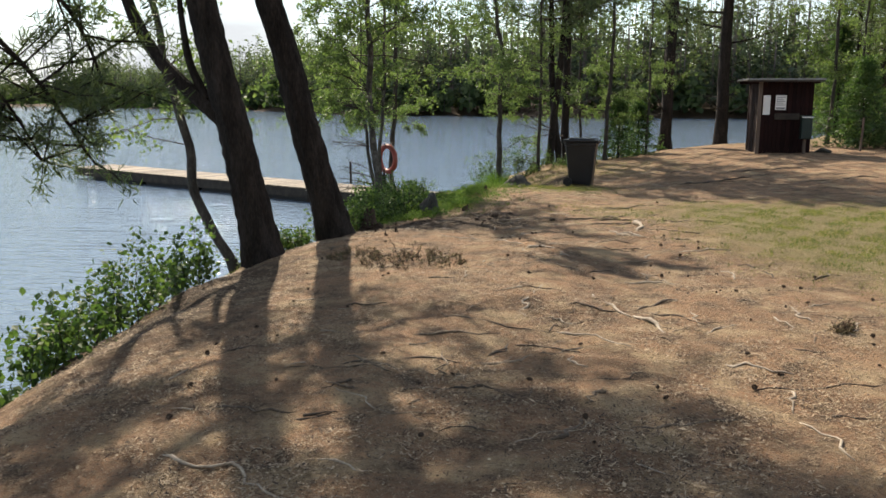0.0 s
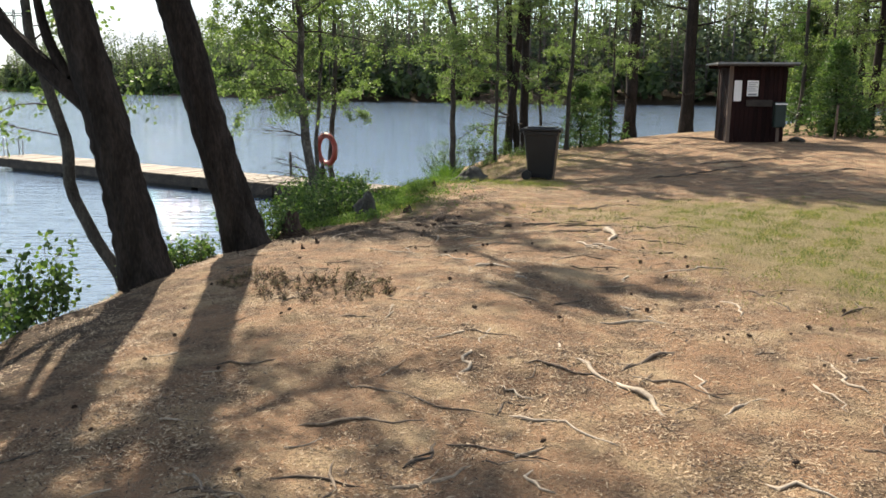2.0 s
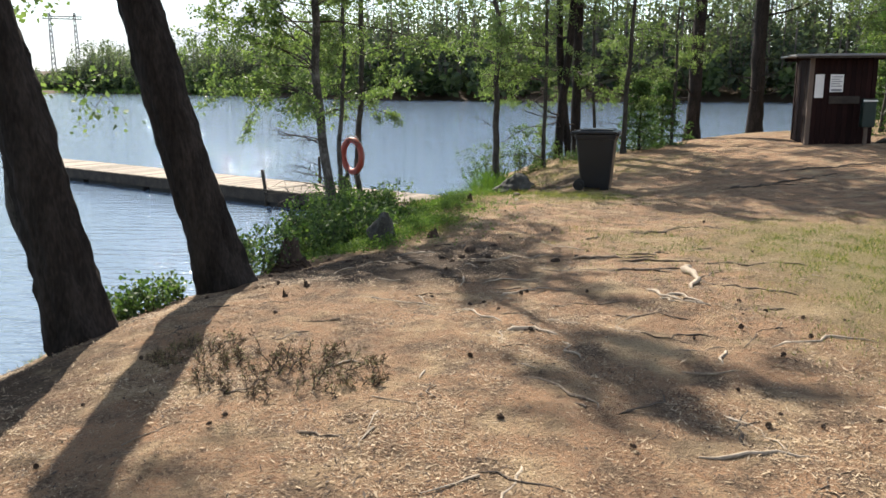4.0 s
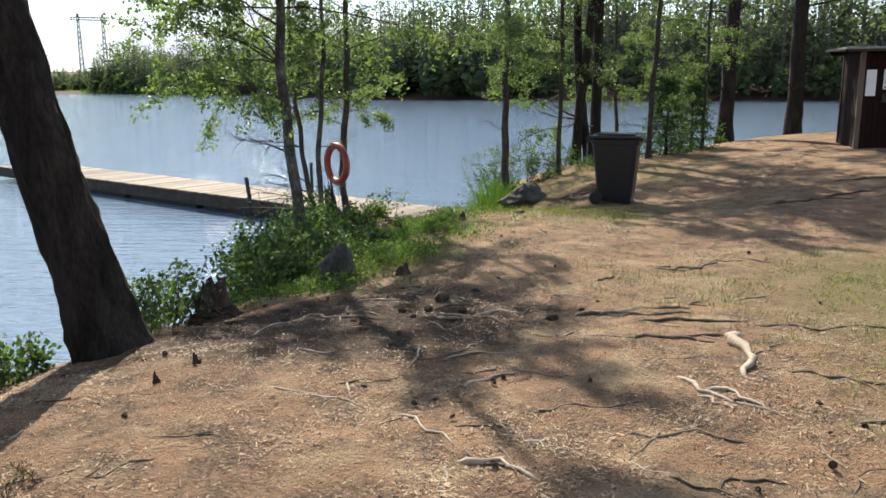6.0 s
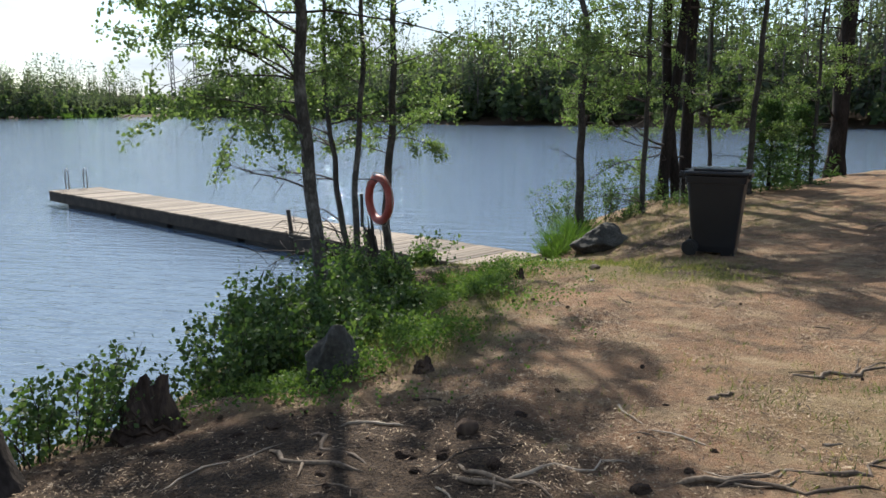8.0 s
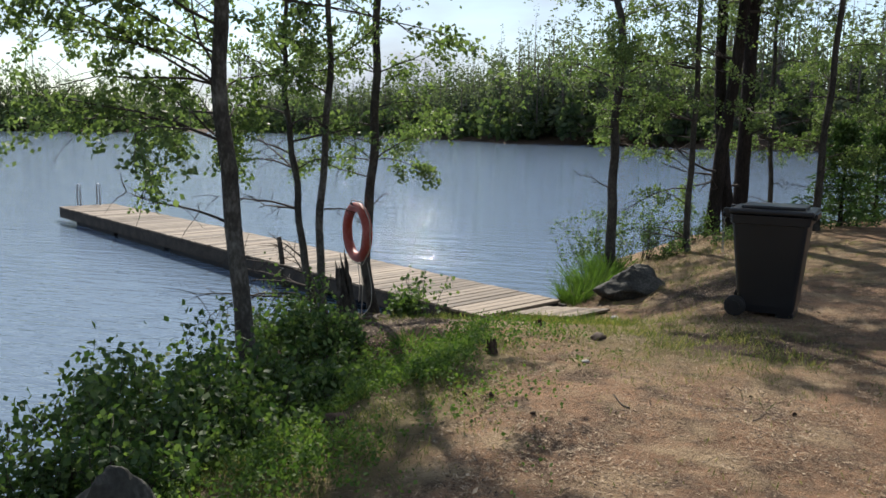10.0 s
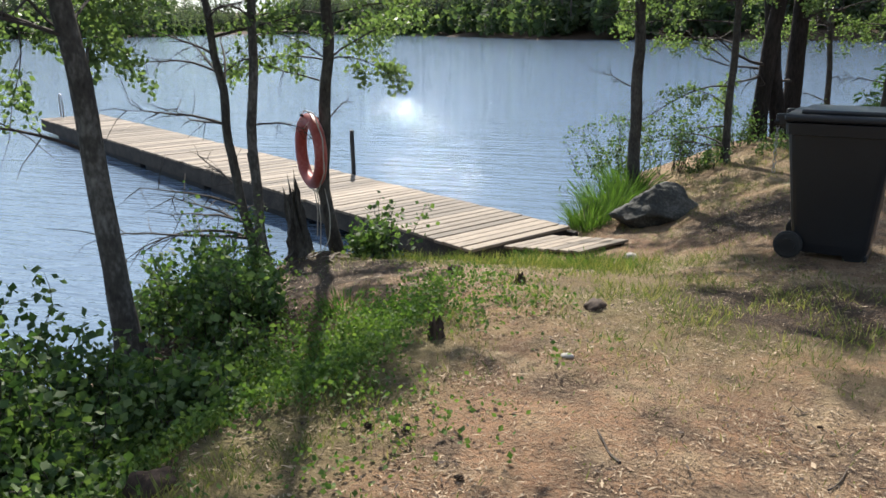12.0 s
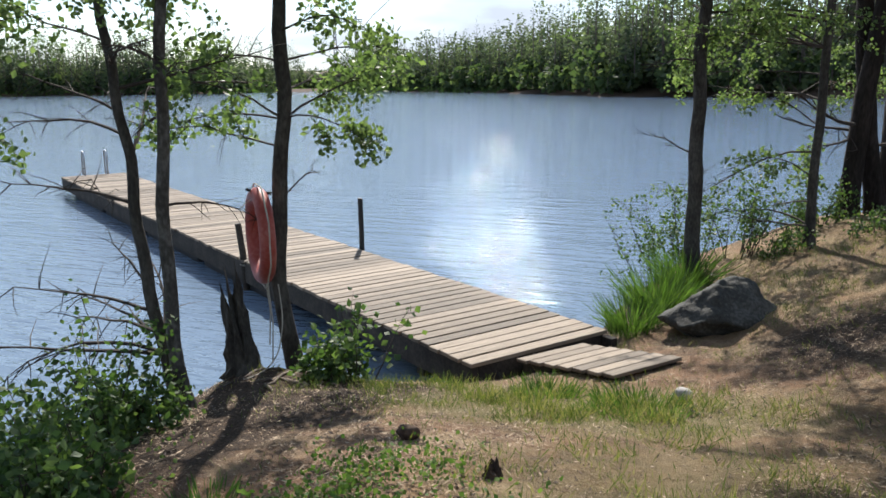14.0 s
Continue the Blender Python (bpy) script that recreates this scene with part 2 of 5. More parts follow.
def water_material():
    """Lake water with wind ripples of three sizes; the base colour holds added sky reflection."""
    m = bpy.data.materials.new("lake water")
    m.use_nodes = True
    n, l = m.node_tree.nodes, m.node_tree.links
    bsdf = n["Principled BSDF"]
    # paler and bluer than real water, standing in for reflected sky brightness
    bsdf.inputs["Base Color"].default_value = (0.125, 0.175, 0.24, 1)
    bsdf.inputs["Roughness"].default_value, bsdf.inputs["IOR"].default_value = 0.04, 1.33
    bsdf.inputs["Specular IOR Level"].default_value = 0.5
    co = n.new("ShaderNodeTexCoord")
    height = None
    for scale, stretch, detail, weight in ((2.2, (0.32, 2.0, 1), 3, 0.048), (8.0, (0.5, 1.7, 1), 3, 0.019), (19.0, (0.9, 1.2, 1), 2, 0.006), (0.5, (0.22, 1.6, 1), 3, 0.03)):
        mp, t, w = n.new("ShaderNodeMapping"), n.new("ShaderNodeTexNoise"), n.new("ShaderNodeMath")
        mp.inputs["Scale"].default_value, mp.inputs["Rotation"].default_value = stretch, (0, 0, radians(12))
        t.inputs["Scale"].default_value, t.inputs["Detail"].default_value = scale, detail
        l.new(co.outputs["Object"], mp.inputs["Vector"])
        l.new(mp.outputs["Vector"], t.inputs["Vector"])
        w.operation = "MULTIPLY_ADD"
        w.inputs[1].default_value, w.inputs[2].default_value = weight, 0.0
        l.new(t.outputs["Fac"], w.inputs[0])
        if height:
            l.new(height, w.inputs[2])
        height = w.outputs[0]
    b = n.new("ShaderNodeBump")
    b.inputs["Strength"].default_value, b.inputs["Distance"].default_value = 1.0, 1.0
    l.new(height, b.inputs["Height"])
    l.new(b.outputs["Normal"], bsdf.inputs["Normal"])
    return m


GROUND, WATER = ground_material(), water_material()


# ---- building helpers ----
class Shape:
    """Vertices and faces gathered for one mesh."""
    def __init__(self):
        self.v, self.f, self.count = [], [], 0

    def add(self, v, f):
        self.v.append(np.asarray(v, float))
        self.f.extend([[i + self.count for i in q] for q in f])
        self.count += len(v)

    def tube(self, points, radii, sides=8, rough=0.0, rng=None, cap=True):
        p = np.asarray(points, float)
        d = np.gradient(p, axis=0)
        d /= np.linalg.norm(d, axis=1)[:, None] + 1e-9
        ref = np.array([0.31, 0.95, 0.05]) if abs(d[0][2]) > 0.6 else np.array([0, 0, 1.0])
        a = np.cross(d, ref)
        a /= np.linalg.norm(a, axis=1)[:, None] + 1e-9
        b = np.cross(d, a)
        th = np.linspace(0, 2 * np.pi, sides, endpoint=False)
        r = np.asarray(radii, float)[:, None] * np.ones((1, sides))
        if rough and rng is not None:
            r = r * (1 + rough * rng.normal(size=r.shape))
        v = p[:, None] + r[..., None] * (np.cos(th)[None, :, None] * a[:, None] + np.sin(th)[None, :, None] * b[:, None])
        m = len(p)
        f = [(i * sides + j, i * sides + (j + 1) % sides, (i + 1) * sides + (j + 1) % sides, (i + 1) * sides + j) for i in range(m - 1) for j in range(sides)]
        if cap:
            f += [tuple(range(sides))[::-1], tuple((m - 1) * sides + j for j in range(sides))]
        self.add(v.reshape(-1, 3), f)

    def box(self, lo, hi, m=None):
        (x0, y0, z0), (x1, y1, z1) = lo, hi
        v = np.array([(x0, y0, z0), (x1, y0, z0), (x1, y1, z0), (x0, y1, z0), (x0, y0, z1), (x1, y0, z1), (x1, y1, z1), (x0, y1, z1)], float)
        if m is not None:
            v = np.array([m @ Vector(p) for p in v])
        self.add(v, [(0, 3, 2, 1), (4, 5, 6, 7), (0, 1, 5, 4), (1, 2, 6, 5), (2, 3, 7, 6), (3, 0, 4, 7)])

    def blades(self, at, along, across, fold=None):
        """A bent leaf, needle or blade at each place: base, side, tip, side."""
        n = len(at)
        mid = at + along * 0.5
        if fold is not None:
            mid = mid + fold
        v = np.stack([at, mid - across, at + along, mid + across], 1).reshape(-1, 3)
        base = self.count + 4 * np.arange(n)[:, None] + np.arange(4)[None]
        self.v.append(v)
        self.f.extend(base.tolist())
        self.count += 4 * n

    def mesh(self, name, mat, smooth=False):
        me = bpy.data.meshes.new(name)
        v = np.concatenate(self.v) if self.v else np.zeros((0, 3))
        me.from_pydata(v.tolist(), [], self.f)
        me.materials.append(mat)
        if smooth:
            me.polygons.foreach_set("use_smooth", [True] * len(me.polygons))
        me.update()
        return me


def part(name, shape, mat, parent, label="", smooth=False):
    """Links a shape (or a ready mesh) as one mesh object under a thing or a part."""
    ob = new(name, shape.mesh(name, mat, smooth) if isinstance(shape, Shape) else shape)
    if parent is not None:
        ob.parent = parent
    return tagged(ob, label)


def thing(name, label, category, at=(0, 0, 0), turn=0.0, group="", kind=""):
    ob = new(name)
    ob.empty_display_size = 0.1
    ob.matrix_world = pose(*at, 0, 0, turn)
    return tagged(ob, label, category, group, kind)


def bevelled(lo, hi, r=0.01, segments=2):
    """A box with rounded edges, as a Shape."""
    bm = bmesh.new()
    bmesh.ops.create_cube(bm, size=1)
    for v in bm.verts:
        v.co = Vector([l + (h - l) * (c + 0.5) for l, h, c in zip(lo, hi, v.co)])
    bmesh.ops.bevel(bm, geom=bm.edges[:], offset=r, segments=segments, profile=0.6, affect="EDGES")
    s = from_bm(bm)
    return s


def from_bm(bm):
    s = Shape()
    bm.verts.index_update()
    s.add([v.co[:] for v in bm.verts], [[v.index for v in f.verts] for f in bm.faces])
    bm.free()
    return s


def unit(v):
    return v / (np.linalg.norm(v, axis=-1, keepdims=True) + 1e-9)


# ---- the lie of the land ----
LAKE = np.array([(-4.2, -30), (-3.5, 2), (-3.4, 6.5), (-3.15, 9.4), (-2.65, 11.2), (-2.25, 14), (-2.35, 16.2), (-2.6, 17.4), (-1.9, 18.0), (-0.7, 18.55), (0.1, 19.3), (0.2, 20.6), (0.25, 22.6),
                 (1.0, 24.4), (3.0, 25.9), (5.2, 28.4), (7.6, 31.0), (10.6, 33), (13.5, 36), (16, 41), (26, 51), (52, 64), (85, 85), (70, 112), (10, 130), (-24, 142), (-62, 196), (-165, 285), (-148, 212), (-230, 170), (-210, -30)], float)


def lake_distance(x, y):
    """Metres from the water's edge, positive on land."""
    x, y = np.asarray(x, float), np.asarray(y, float)
    best, inside = np.full(x.shape, 1e9), np.zeros(x.shape, bool)
    for (ax, ay), (bx, by) in zip(LAKE, np.roll(LAKE, -1, 0)):
        ex, ey = bx - ax, by - ay
        t = np.clip(((x - ax) * ex + (y - ay) * ey) / (ex * ex + ey * ey), 0, 1)
        best = np.minimum(best, np.hypot(x - ax - t * ex, y - ay - t * ey))
        inside ^= ((ay > y) != (by > y)) & (x < ex * (y - ay) / (ey if ey else 1e-9) + ax)
    return np.where(inside, -best, best)


def waves(x, y, k=1.0):
    return np.sin(1.7 * k * x + 0.6 * np.sin(1.1 * k * y)) * np.sin(1.3 * k * y + 0.8 * np.sin(0.9 * k * x + 2))


def bank_edge(x, y):
    """Metres past the edge of the eroded bank (positive towards the lake), and how marked the edge is there."""
    past = np.interp(y, [11, 11.5, 12.5, 13.5, 14.4, 15.2], [-0.6, -0.35, -0.08, 0.12, 0.42, 0.6]) + 0.07 * np.sin(5.1 * y) + 0.03 * np.sin(13 * y) - x
    return past, np.clip((y - 11.0) / 0.7, 0, 1) * np.clip((15.2 - y) / 0.9, 0, 1)


def ground_z(x, y):
    x, y = np.asarray(x, float), np.asarray(y, float)
    d = lake_distance(x, y) + 0.10 * waves(x, y, 2.1)
    low = np.interp(y, [9, 14, 15, 16, 17, 18, 19.5, 24], [1.24, 1.16, 1.10, 0.93, 0.73, 0.58, 0.66, 0.95])
    high = np.interp(y, [9, 14, 17, 24], [1.24, 1.08, 0.95, 1.05])
    level = low + (high - low) * np.clip((x - 1.5) / 1.2, 0, 1)
    level = level + (1.30 - level) * np.clip((x - 3.5) / 5, 0, 1) * np.clip((y - 10) / 8, 0, 1)
    ease = 0.85 + 0.35 * np.exp(-((y - 10.5) / 1.6) ** 2)
    mound = 0.10 * np.exp(-((x + 1.5) / 0.45) ** 2 - ((y - 17.35) / 0.4) ** 2)
    past, marked = bank_edge(x, y)
    step = 0.20 * marked / (1 + np.exp(-np.clip(past / 0.06, -30, 30)))
    far = np.clip((d - 12) / 200, 0, 1)
    land = level * (1 - np.exp(-np.clip(d, 0, None) / ease)) + mound - step * np.clip(d, 0, 1) + 10 * far
    rough = 0.020 * waves(x, y, 1.0) + 0.012 * waves(x + 5, y, 3.1) + 0.007 * waves(x, y + 9, 7.3) + 0.006 * waves(0.8 * x + 0.6 * y, 0.8 * y - 0.6 * x, 12.7) + 0.005 * waves(0.5 * x - 0.86 * y, 0.86 * x + 0.5 * y, 19.1)
    return np.where(d > 0, land + rough * np.clip(d, 0, 1), np.clip(d * 0.45, -2.5, 0) - 0.01)


def grass_zone(x, y):
    """How grassy the ground is, from 0 to 1."""
    x, y = np.asarray(x, float), np.asarray(y, float)
    lawn = np.clip((x - 2.3 - 0.05 * (y - 9) ** 2 * (y < 9)) / 2.0, 0, 1) * np.clip((y - 3.4) / 3, 0, 1) * np.clip((14.5 - y - 0.15 * x) / 3, 0, 1) * 0.92
    by_jetty = 1.3 * np.exp(-(((x - 0.6) / 1.5) ** 2 + ((y - 17.15) / 0.8) ** 2))
    slope = np.exp(-((x - 0.15 - 0.10 * (y - 13)) / 0.75) ** 2) * np.clip((y - 10.6) / 1.2, 0, 1) * np.clip((15.6 - y) / 1.5, 0, 1) * 0.9
    flat = 0.72 * np.exp(-(((x - 1.9) / 1.5) ** 2 + ((y - 15.3) / 1.5) ** 2))
    mid = 0.45 * np.exp(-(((x - 2.9) / 1.3) ** 2 + ((y - 10.8) / 1.6) ** 2))
    edge = 0.35 * np.exp(-((lake_distance(x, y) - 0.5) / 0.5) ** 2)
    shore = 0.42 * np.clip((y - 17.5) / 2, 0, 1) * np.clip((7 - x) / 3, 0, 1) * np.clip((x - 0.6), 0, 1)
    woods = 0.55 * np.clip((y - 24) / 6, 0, 1)
    return np.clip(np.maximum.reduce([lawn, by_jetty, slope, flat, mid, edge, shore, woods]), 0, 1)


def spacing(lo, hi, step, far):
    mid = np.arange(lo, hi + step / 2, step)
    grow = [step]
    while sum(grow) < far:
        grow.append(grow[-1] * 1.13)
    out = np.cumsum(grow)
    return np.concatenate([lo - out[::-1], mid, mid[-1] + out])


def build_ground():
    xs, ys = spacing(-5.0, 8.0, 0.085, 2400), spacing(-1.0, 22.0, 0.085, 2400)
    gx, gy = np.meshgrid(xs, ys)
    z = ground_z(gx, gy)
    d = lake_distance(gx, gy)
    v = np.stack([gx, gy, z], -1).reshape(-1, 3)
    nx, ny = len(xs), len(ys)
    i = (np.arange(ny - 1)[:, None] * nx + np.arange(nx - 1)[None]).reshape(-1)
    f = np.stack([i, i + 1, i + nx + 1, i + nx], 1)
    me = bpy.data.meshes.new("ground")
    me.from_pydata(v.tolist(), [], f.tolist())
    me.materials.append(GROUND)
    me.polygons.foreach_set("use_smooth", [True] * len(me.polygons))
    zone = me.color_attributes.new("zone", "FLOAT_COLOR", "POINT")
    c = np.zeros((len(v), 4))
    c[:, 0] = grass_zone(gx, gy).reshape(-1)
    # real dark earth, plus crown shade painted in on path, bank slope and birch foot
    humus_and_shade = 1.2 * np.exp(-(((gx - 0.15) / 1.4) ** 2 + ((gy - 9.75) / 1.05) ** 2)) + 0.4 * np.exp(-(((gx - 0.7) / 1.1) ** 2 + ((gy - 4.9) / 0.9) ** 2)) + 0.7 * np.exp(-(((gx + 2.0) / 1.1) ** 2 + ((gy - 6.0) / 3.0) ** 2)) + 1.4 * np.exp(-(((gx + 1.5) / 0.85) ** 2 + ((gy - 16.9) / 1.0) ** 2)) + 0.8 * np.exp(-(((gx - 2.4) / 1.0) ** 2 + ((gy - 18.6) / 0.9) ** 2)) + 0.9 * np.exp(-((gx + 1.0) / 0.8) ** 2) * (gy > 11) * (gy < 17.5) + np.clip(1 - d / 0.9, 0, 1) + 0.7 * (gy > 60)
    past, marked = bank_edge(gx, gy)
    humus_and_shade = humus_and_shade + 1.1 * marked * np.exp(-((past - 0.05) / 0.14) ** 2) + 0.85 * np.exp(-(((gx - 2.5) / 1.1) ** 2 + ((gy - 15.4) / 0.9) ** 2))
    c[:, 1] = np.clip(humus_and_shade, 0, 1).reshape(-1)
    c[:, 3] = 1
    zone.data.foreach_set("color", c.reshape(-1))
    tagged(new("ground", me), "brown needle-strewn forest soil with thin grass patches", "ground", kind="structure")


build_ground()
wm = Shape()
wm.add([(-2400, -2400, 0), (2400, -2400, 0), (2400, 2400, 0), (-2400, 2400, 0)], [(0, 1, 2, 3)])
# the lake's surface, cut to the basin by the ground that rises above it
tagged(new("water", wm.mesh("water", WATER)), "rippled blue lake water with sun glints", "lake", kind="structure")


# ---- growing things ----
def smooth_path(points, n):
    p = np.asarray(points, float)
    s = np.concatenate([[0], np.cumsum(np.linalg.norm(np.diff(p, axis=0), axis=1))])
    t = np.linspace(0, s[-1], n)
    q = np.stack([np.interp(t, s, p[:, k]) for k in range(3)], 1)
    for _ in range(3):
        q[1:-1] = 0.25 * q[:-2] + 0.5 * q[1:-1] + 0.25 * q[2:]
    return q


def limb(start, way, length, rise, rng, n=6, wobble=0.12):
    """A bending limb: rise > 0 turns up towards its end, < 0 droops."""
    p, d, out = np.array(start, float), unit(np.array(way, float)), []
    out.append(p.copy())
    for _ in range(n - 1):
        d = unit(d + np.array([0, 0, rise / n]) + rng.normal(size=3) * wobble)
        p = p + d * length / (n - 1)
        out.append(p.copy())
    return np.array(out)


def leaf_cloud(shape, anchors, rng, each, size, spread, wide=0.36, down=0.5):
    a = np.repeat(np.asarray(anchors), each, 0)
    n = len(a)
    a = a + rng.normal(size=(n, 3)) * spread
    d = unit(rng.normal(size=(n, 3)) + np.array([0, 0, -down]))
    s = size * rng.uniform(0.6, 1.25, (n, 1))
    w = unit(np.cross(d, rng.normal(size=(n, 3))))
    shape.blades(a, d * s, w * s * wide, np.cross(d, w) * s * rng.uniform(-0.12, 0.12, (n, 1)))


def needle_cloud(shape, anchors, ways, rng, each, size, wide):
    a = np.repeat(np.asarray(anchors), each, 0)
    w = np.repeat(np.asarray(ways), each, 0)
    n = len(a)
    d = unit(unit(w) * 0.7 + rng.normal(size=(n, 3)) * 0.75)
    s = size * rng.uniform(0.7, 1.3, (n, 1))
    c = unit(np.cross(d, rng.normal(size=(n, 3))))
    shape.blades(a + rng.normal(size=(n, 3)) * size * 0.35, d * s, c * wide)


def trunk_shape(path, r0, r1, sides, rng, flare=0.5, furrow=0.05, rings=0):
    n = rings or max(14, int(len(path) * 3))
    q = smooth_path(path, n)
    along = np.linspace(0, 1, len(q))[:, None]
    q = q + (0.06 if sides > 12 else 0.3) * r0 * np.sin(along * np.array([[13.0, 17.0, 0.0]]) * rng.uniform(0.7, 1.5, 3) + rng.uniform(0, 6, 3)) * np.clip(along * 8, 0, 1) * np.array([[1, 1, 0]]) + (0.03 if sides > 12 else 0.18) * r0 * np.sin(along * 41 * rng.uniform(0.8, 1.3, 3) + rng.uniform(0, 6, 3)) * np.clip(along * 8, 0, 1) * np.array([[1, 1, 0]])
    h = np.linspace(0, 1, n)
    z = q[:, 2] - q[0, 2]
    r = (r0 + (r1 - r0) * h) * (1 + flare * np.exp(-z / (2.2 * r0)))
    th = np.linspace(0, 2 * np.pi, sides, endpoint=False)
    k = 1 + furrow * (np.sin(th * 5 + z[:, None] * 2.2) * 0.5 + np.sin(th * 11 - z[:, None] * 3.1 + 1) * 0.5 + rng.normal(size=(n, sides)) * 0.6)
    k = k + 0.16 * flare * np.exp(-z / (1.8 * r0))[:, None] * np.sin(th * 4 + 0.6)
    if sides > 30:
        plate = np.array([[noise.noise(Vector((2.6 * math.cos(t), 2.6 * math.sin(t), 1.5 * h))) * 0.9 + noise.noise(Vector((6.5 * math.cos(t), 6.5 * math.sin(t), 4.2 * h))) for t in th] for h in z])
        k = k + 0.055 * np.clip(np.abs(plate) * 2.2, 0, 1)
    v = q[:, None] + (r[:, None] * k)[..., None] * np.stack([np.cos(th), np.sin(th), np.zeros(sides)], -1)[None]
    s = Shape()
    f = [(i * sides + j, i * sides + (j + 1) % sides, (i + 1) * sides + (j + 1) % sides, (i + 1) * sides + j) for i in range(n - 1) for j in range(sides)]
    f.append(tuple((n - 1) * sides + j for j in range(sides)))
    s.add(v.reshape(-1, 3), f)
    return s, q, r


def birch(name, label, at, path, r0, seed, low, branches, reach, leaves, size, bark=None, bare=0, group="", rise=0.2, sides=12, low_side=None, bare_reach=0.45, thin=None):
    """A slender broadleaf: trunk, branches and a crown of single leaves."""
    rng = np.random.default_rng(seed)
    z0 = float(ground_z(at[0], at[1])) - 0.05
    ob = thing(name, label, "tree", (at[0], at[1], z0), group=group)
    s, q, r = trunk_shape(path, r0, r0 * 0.3, sides, rng, 0.45, 0.05, 36)
    part("trunk", s, bark or BARK_BIRCH, ob, smooth=True)
    wood, anchors = Shape(), []
    top = q[-1, 2]
    for i in range(branches + bare):
        dead = i >= branches
        h = rng.uniform(0.04, max(0.08, low / top)) if dead else rng.uniform(low / top, 0.98)
        if thin and thin[0] < h * top < thin[1] and rng.uniform() < 0.85:
            continue
        k = int(h * (len(q) - 1))
        az = rng.uniform(0, 2 * np.pi)
        if low_side is not None and h < 0.42:
            az = math.radians(low_side + rng.uniform(-75, 75))
        length = reach * (1.15 - 0.75 * h) * rng.uniform(0.6, 1.15) * (bare_reach if dead else 0.5 + 0.5 * min(1, h / 0.38))
        p = limb(q[k], (np.cos(az), np.sin(az), rng.uniform(0.15, 0.75)), length, -0.5 if h < 0.5 else rise, rng, 7)
        br = min(r[k] * 0.32, 0.004 + 0.006 * length) * (1.5 if dead else 1.0)
        wood.tube(p, np.linspace(br, 0.003, 7), 5, cap=False)
        for j in range(2, 7):
            for _ in range(2):
                twig = limb(p[j], unit(p[j] - p[j - 1]) + rng.normal(size=3) * 0.7, length * rng.uniform(0.2, 0.42), -0.5, rng, 4)
                wood.tube(twig, np.linspace(br * 0.35, 0.0015, 4), 3, cap=False)
                if not dead and rng.uniform() < 0.62:
                    anchors.extend(twig[1:])
                    anchors.append((twig[1] + twig[2]) / 2)
    tagged(part("brushwood", wood, TWIG, ob), kind="stuff")
    crown = Shape()
    anchors = np.array(anchors)
    each = max(1, round(leaves / len(anchors)))
    leaf_cloud(crown, anchors, rng, each, size * 1.1, size * 0.95)
    part("crown", crown, LEAF_BIRCH, ob)
    return ob


def pine(name, label, at, path, r0, seed, low, branches, reach, tufts, size=0.16, wide=0.012, dead=6, group="", sides=14, extra=(), top_r=0.35):
    """A pine: furrowed trunk, limbs, and a crown of needle tufts."""
    rng = np.random.default_rng(seed)
    z0 = float(ground_z(at[0], at[1])) - 0.06
    ob = thing(name, label, "tree", (at[0], at[1], z0), group=group)
    s, q, r = trunk_shape(path, r0, r0 * top_r, sides, rng, 0.35, 0.07, 150 if sides > 30 else 60 if sides > 16 else 30)
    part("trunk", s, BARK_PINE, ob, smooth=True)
    wood, at_, way_ = Shape(), [], []
    top = q[-1, 2]
    for points, rad in extra:
        p = smooth_path(points, 14)
        wood.tube(p, np.linspace(rad, rad * 0.35, 14), 9, 0.03, rng)
        for j in range(9, 14):
            for _ in range(3):
                t = limb(p[j], rng.normal(size=3) + [0, 0, 0.3], rng.uniform(0.3, 0.8), 0.3, rng, 4)
                wood.tube(t, np.linspace(0.012, 0.003, 4), 4, cap=False)
                at_.extend(t[1:])
                way_.extend(np.diff(t, axis=0))
    for i in range(branches + dead):
        bare = i >= branches
        h = rng.uniform(0.08, max(0.12, low / top)) if bare else low / top + (0.99 - low / top) * (i + rng.uniform(0, 1)) / branches
        k = min(len(q) - 1, int(h * (len(q) - 1)))
        az = rng.uniform(0, 2 * np.pi)
        length = reach * (1.2 - 0.85 * h) * rng.uniform(0.7, 1.2) * (0.45 if bare else 1)
        p = limb(q[k], (np.cos(az), np.sin(az), rng.uniform(-0.15, 0.35)), length, 0.25, rng, 7)
        br = min(0.5 * r[k], 0.012 + 0.016 * length)
        wood.tube(p, np.linspace(br, 0.005, 7), 5, cap=False)
        for j in range(2, 7):
            for _ in range(2 if bare else 3):
                t = limb(p[j], unit(p[j] - p[j - 1]) + rng.normal(size=3) * 0.8, length * rng.uniform(0.15, 0.36), 0.2, rng, 4)
                wood.tube(t, np.linspace(br * 0.3, 0.002, 4), 3, cap=False)
                if not bare:
                    at_.extend(t[1:])
                    way_.extend(np.diff(t, axis=0))
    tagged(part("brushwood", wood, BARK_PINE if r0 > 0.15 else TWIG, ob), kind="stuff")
    crown = Shape()
    needle_cloud(crown, np.array(at_), np.array(way_), rng, max(2, round(tufts / len(at_))), size, wide)
    part("crown", crown, NEEDLES, ob)
    return ob


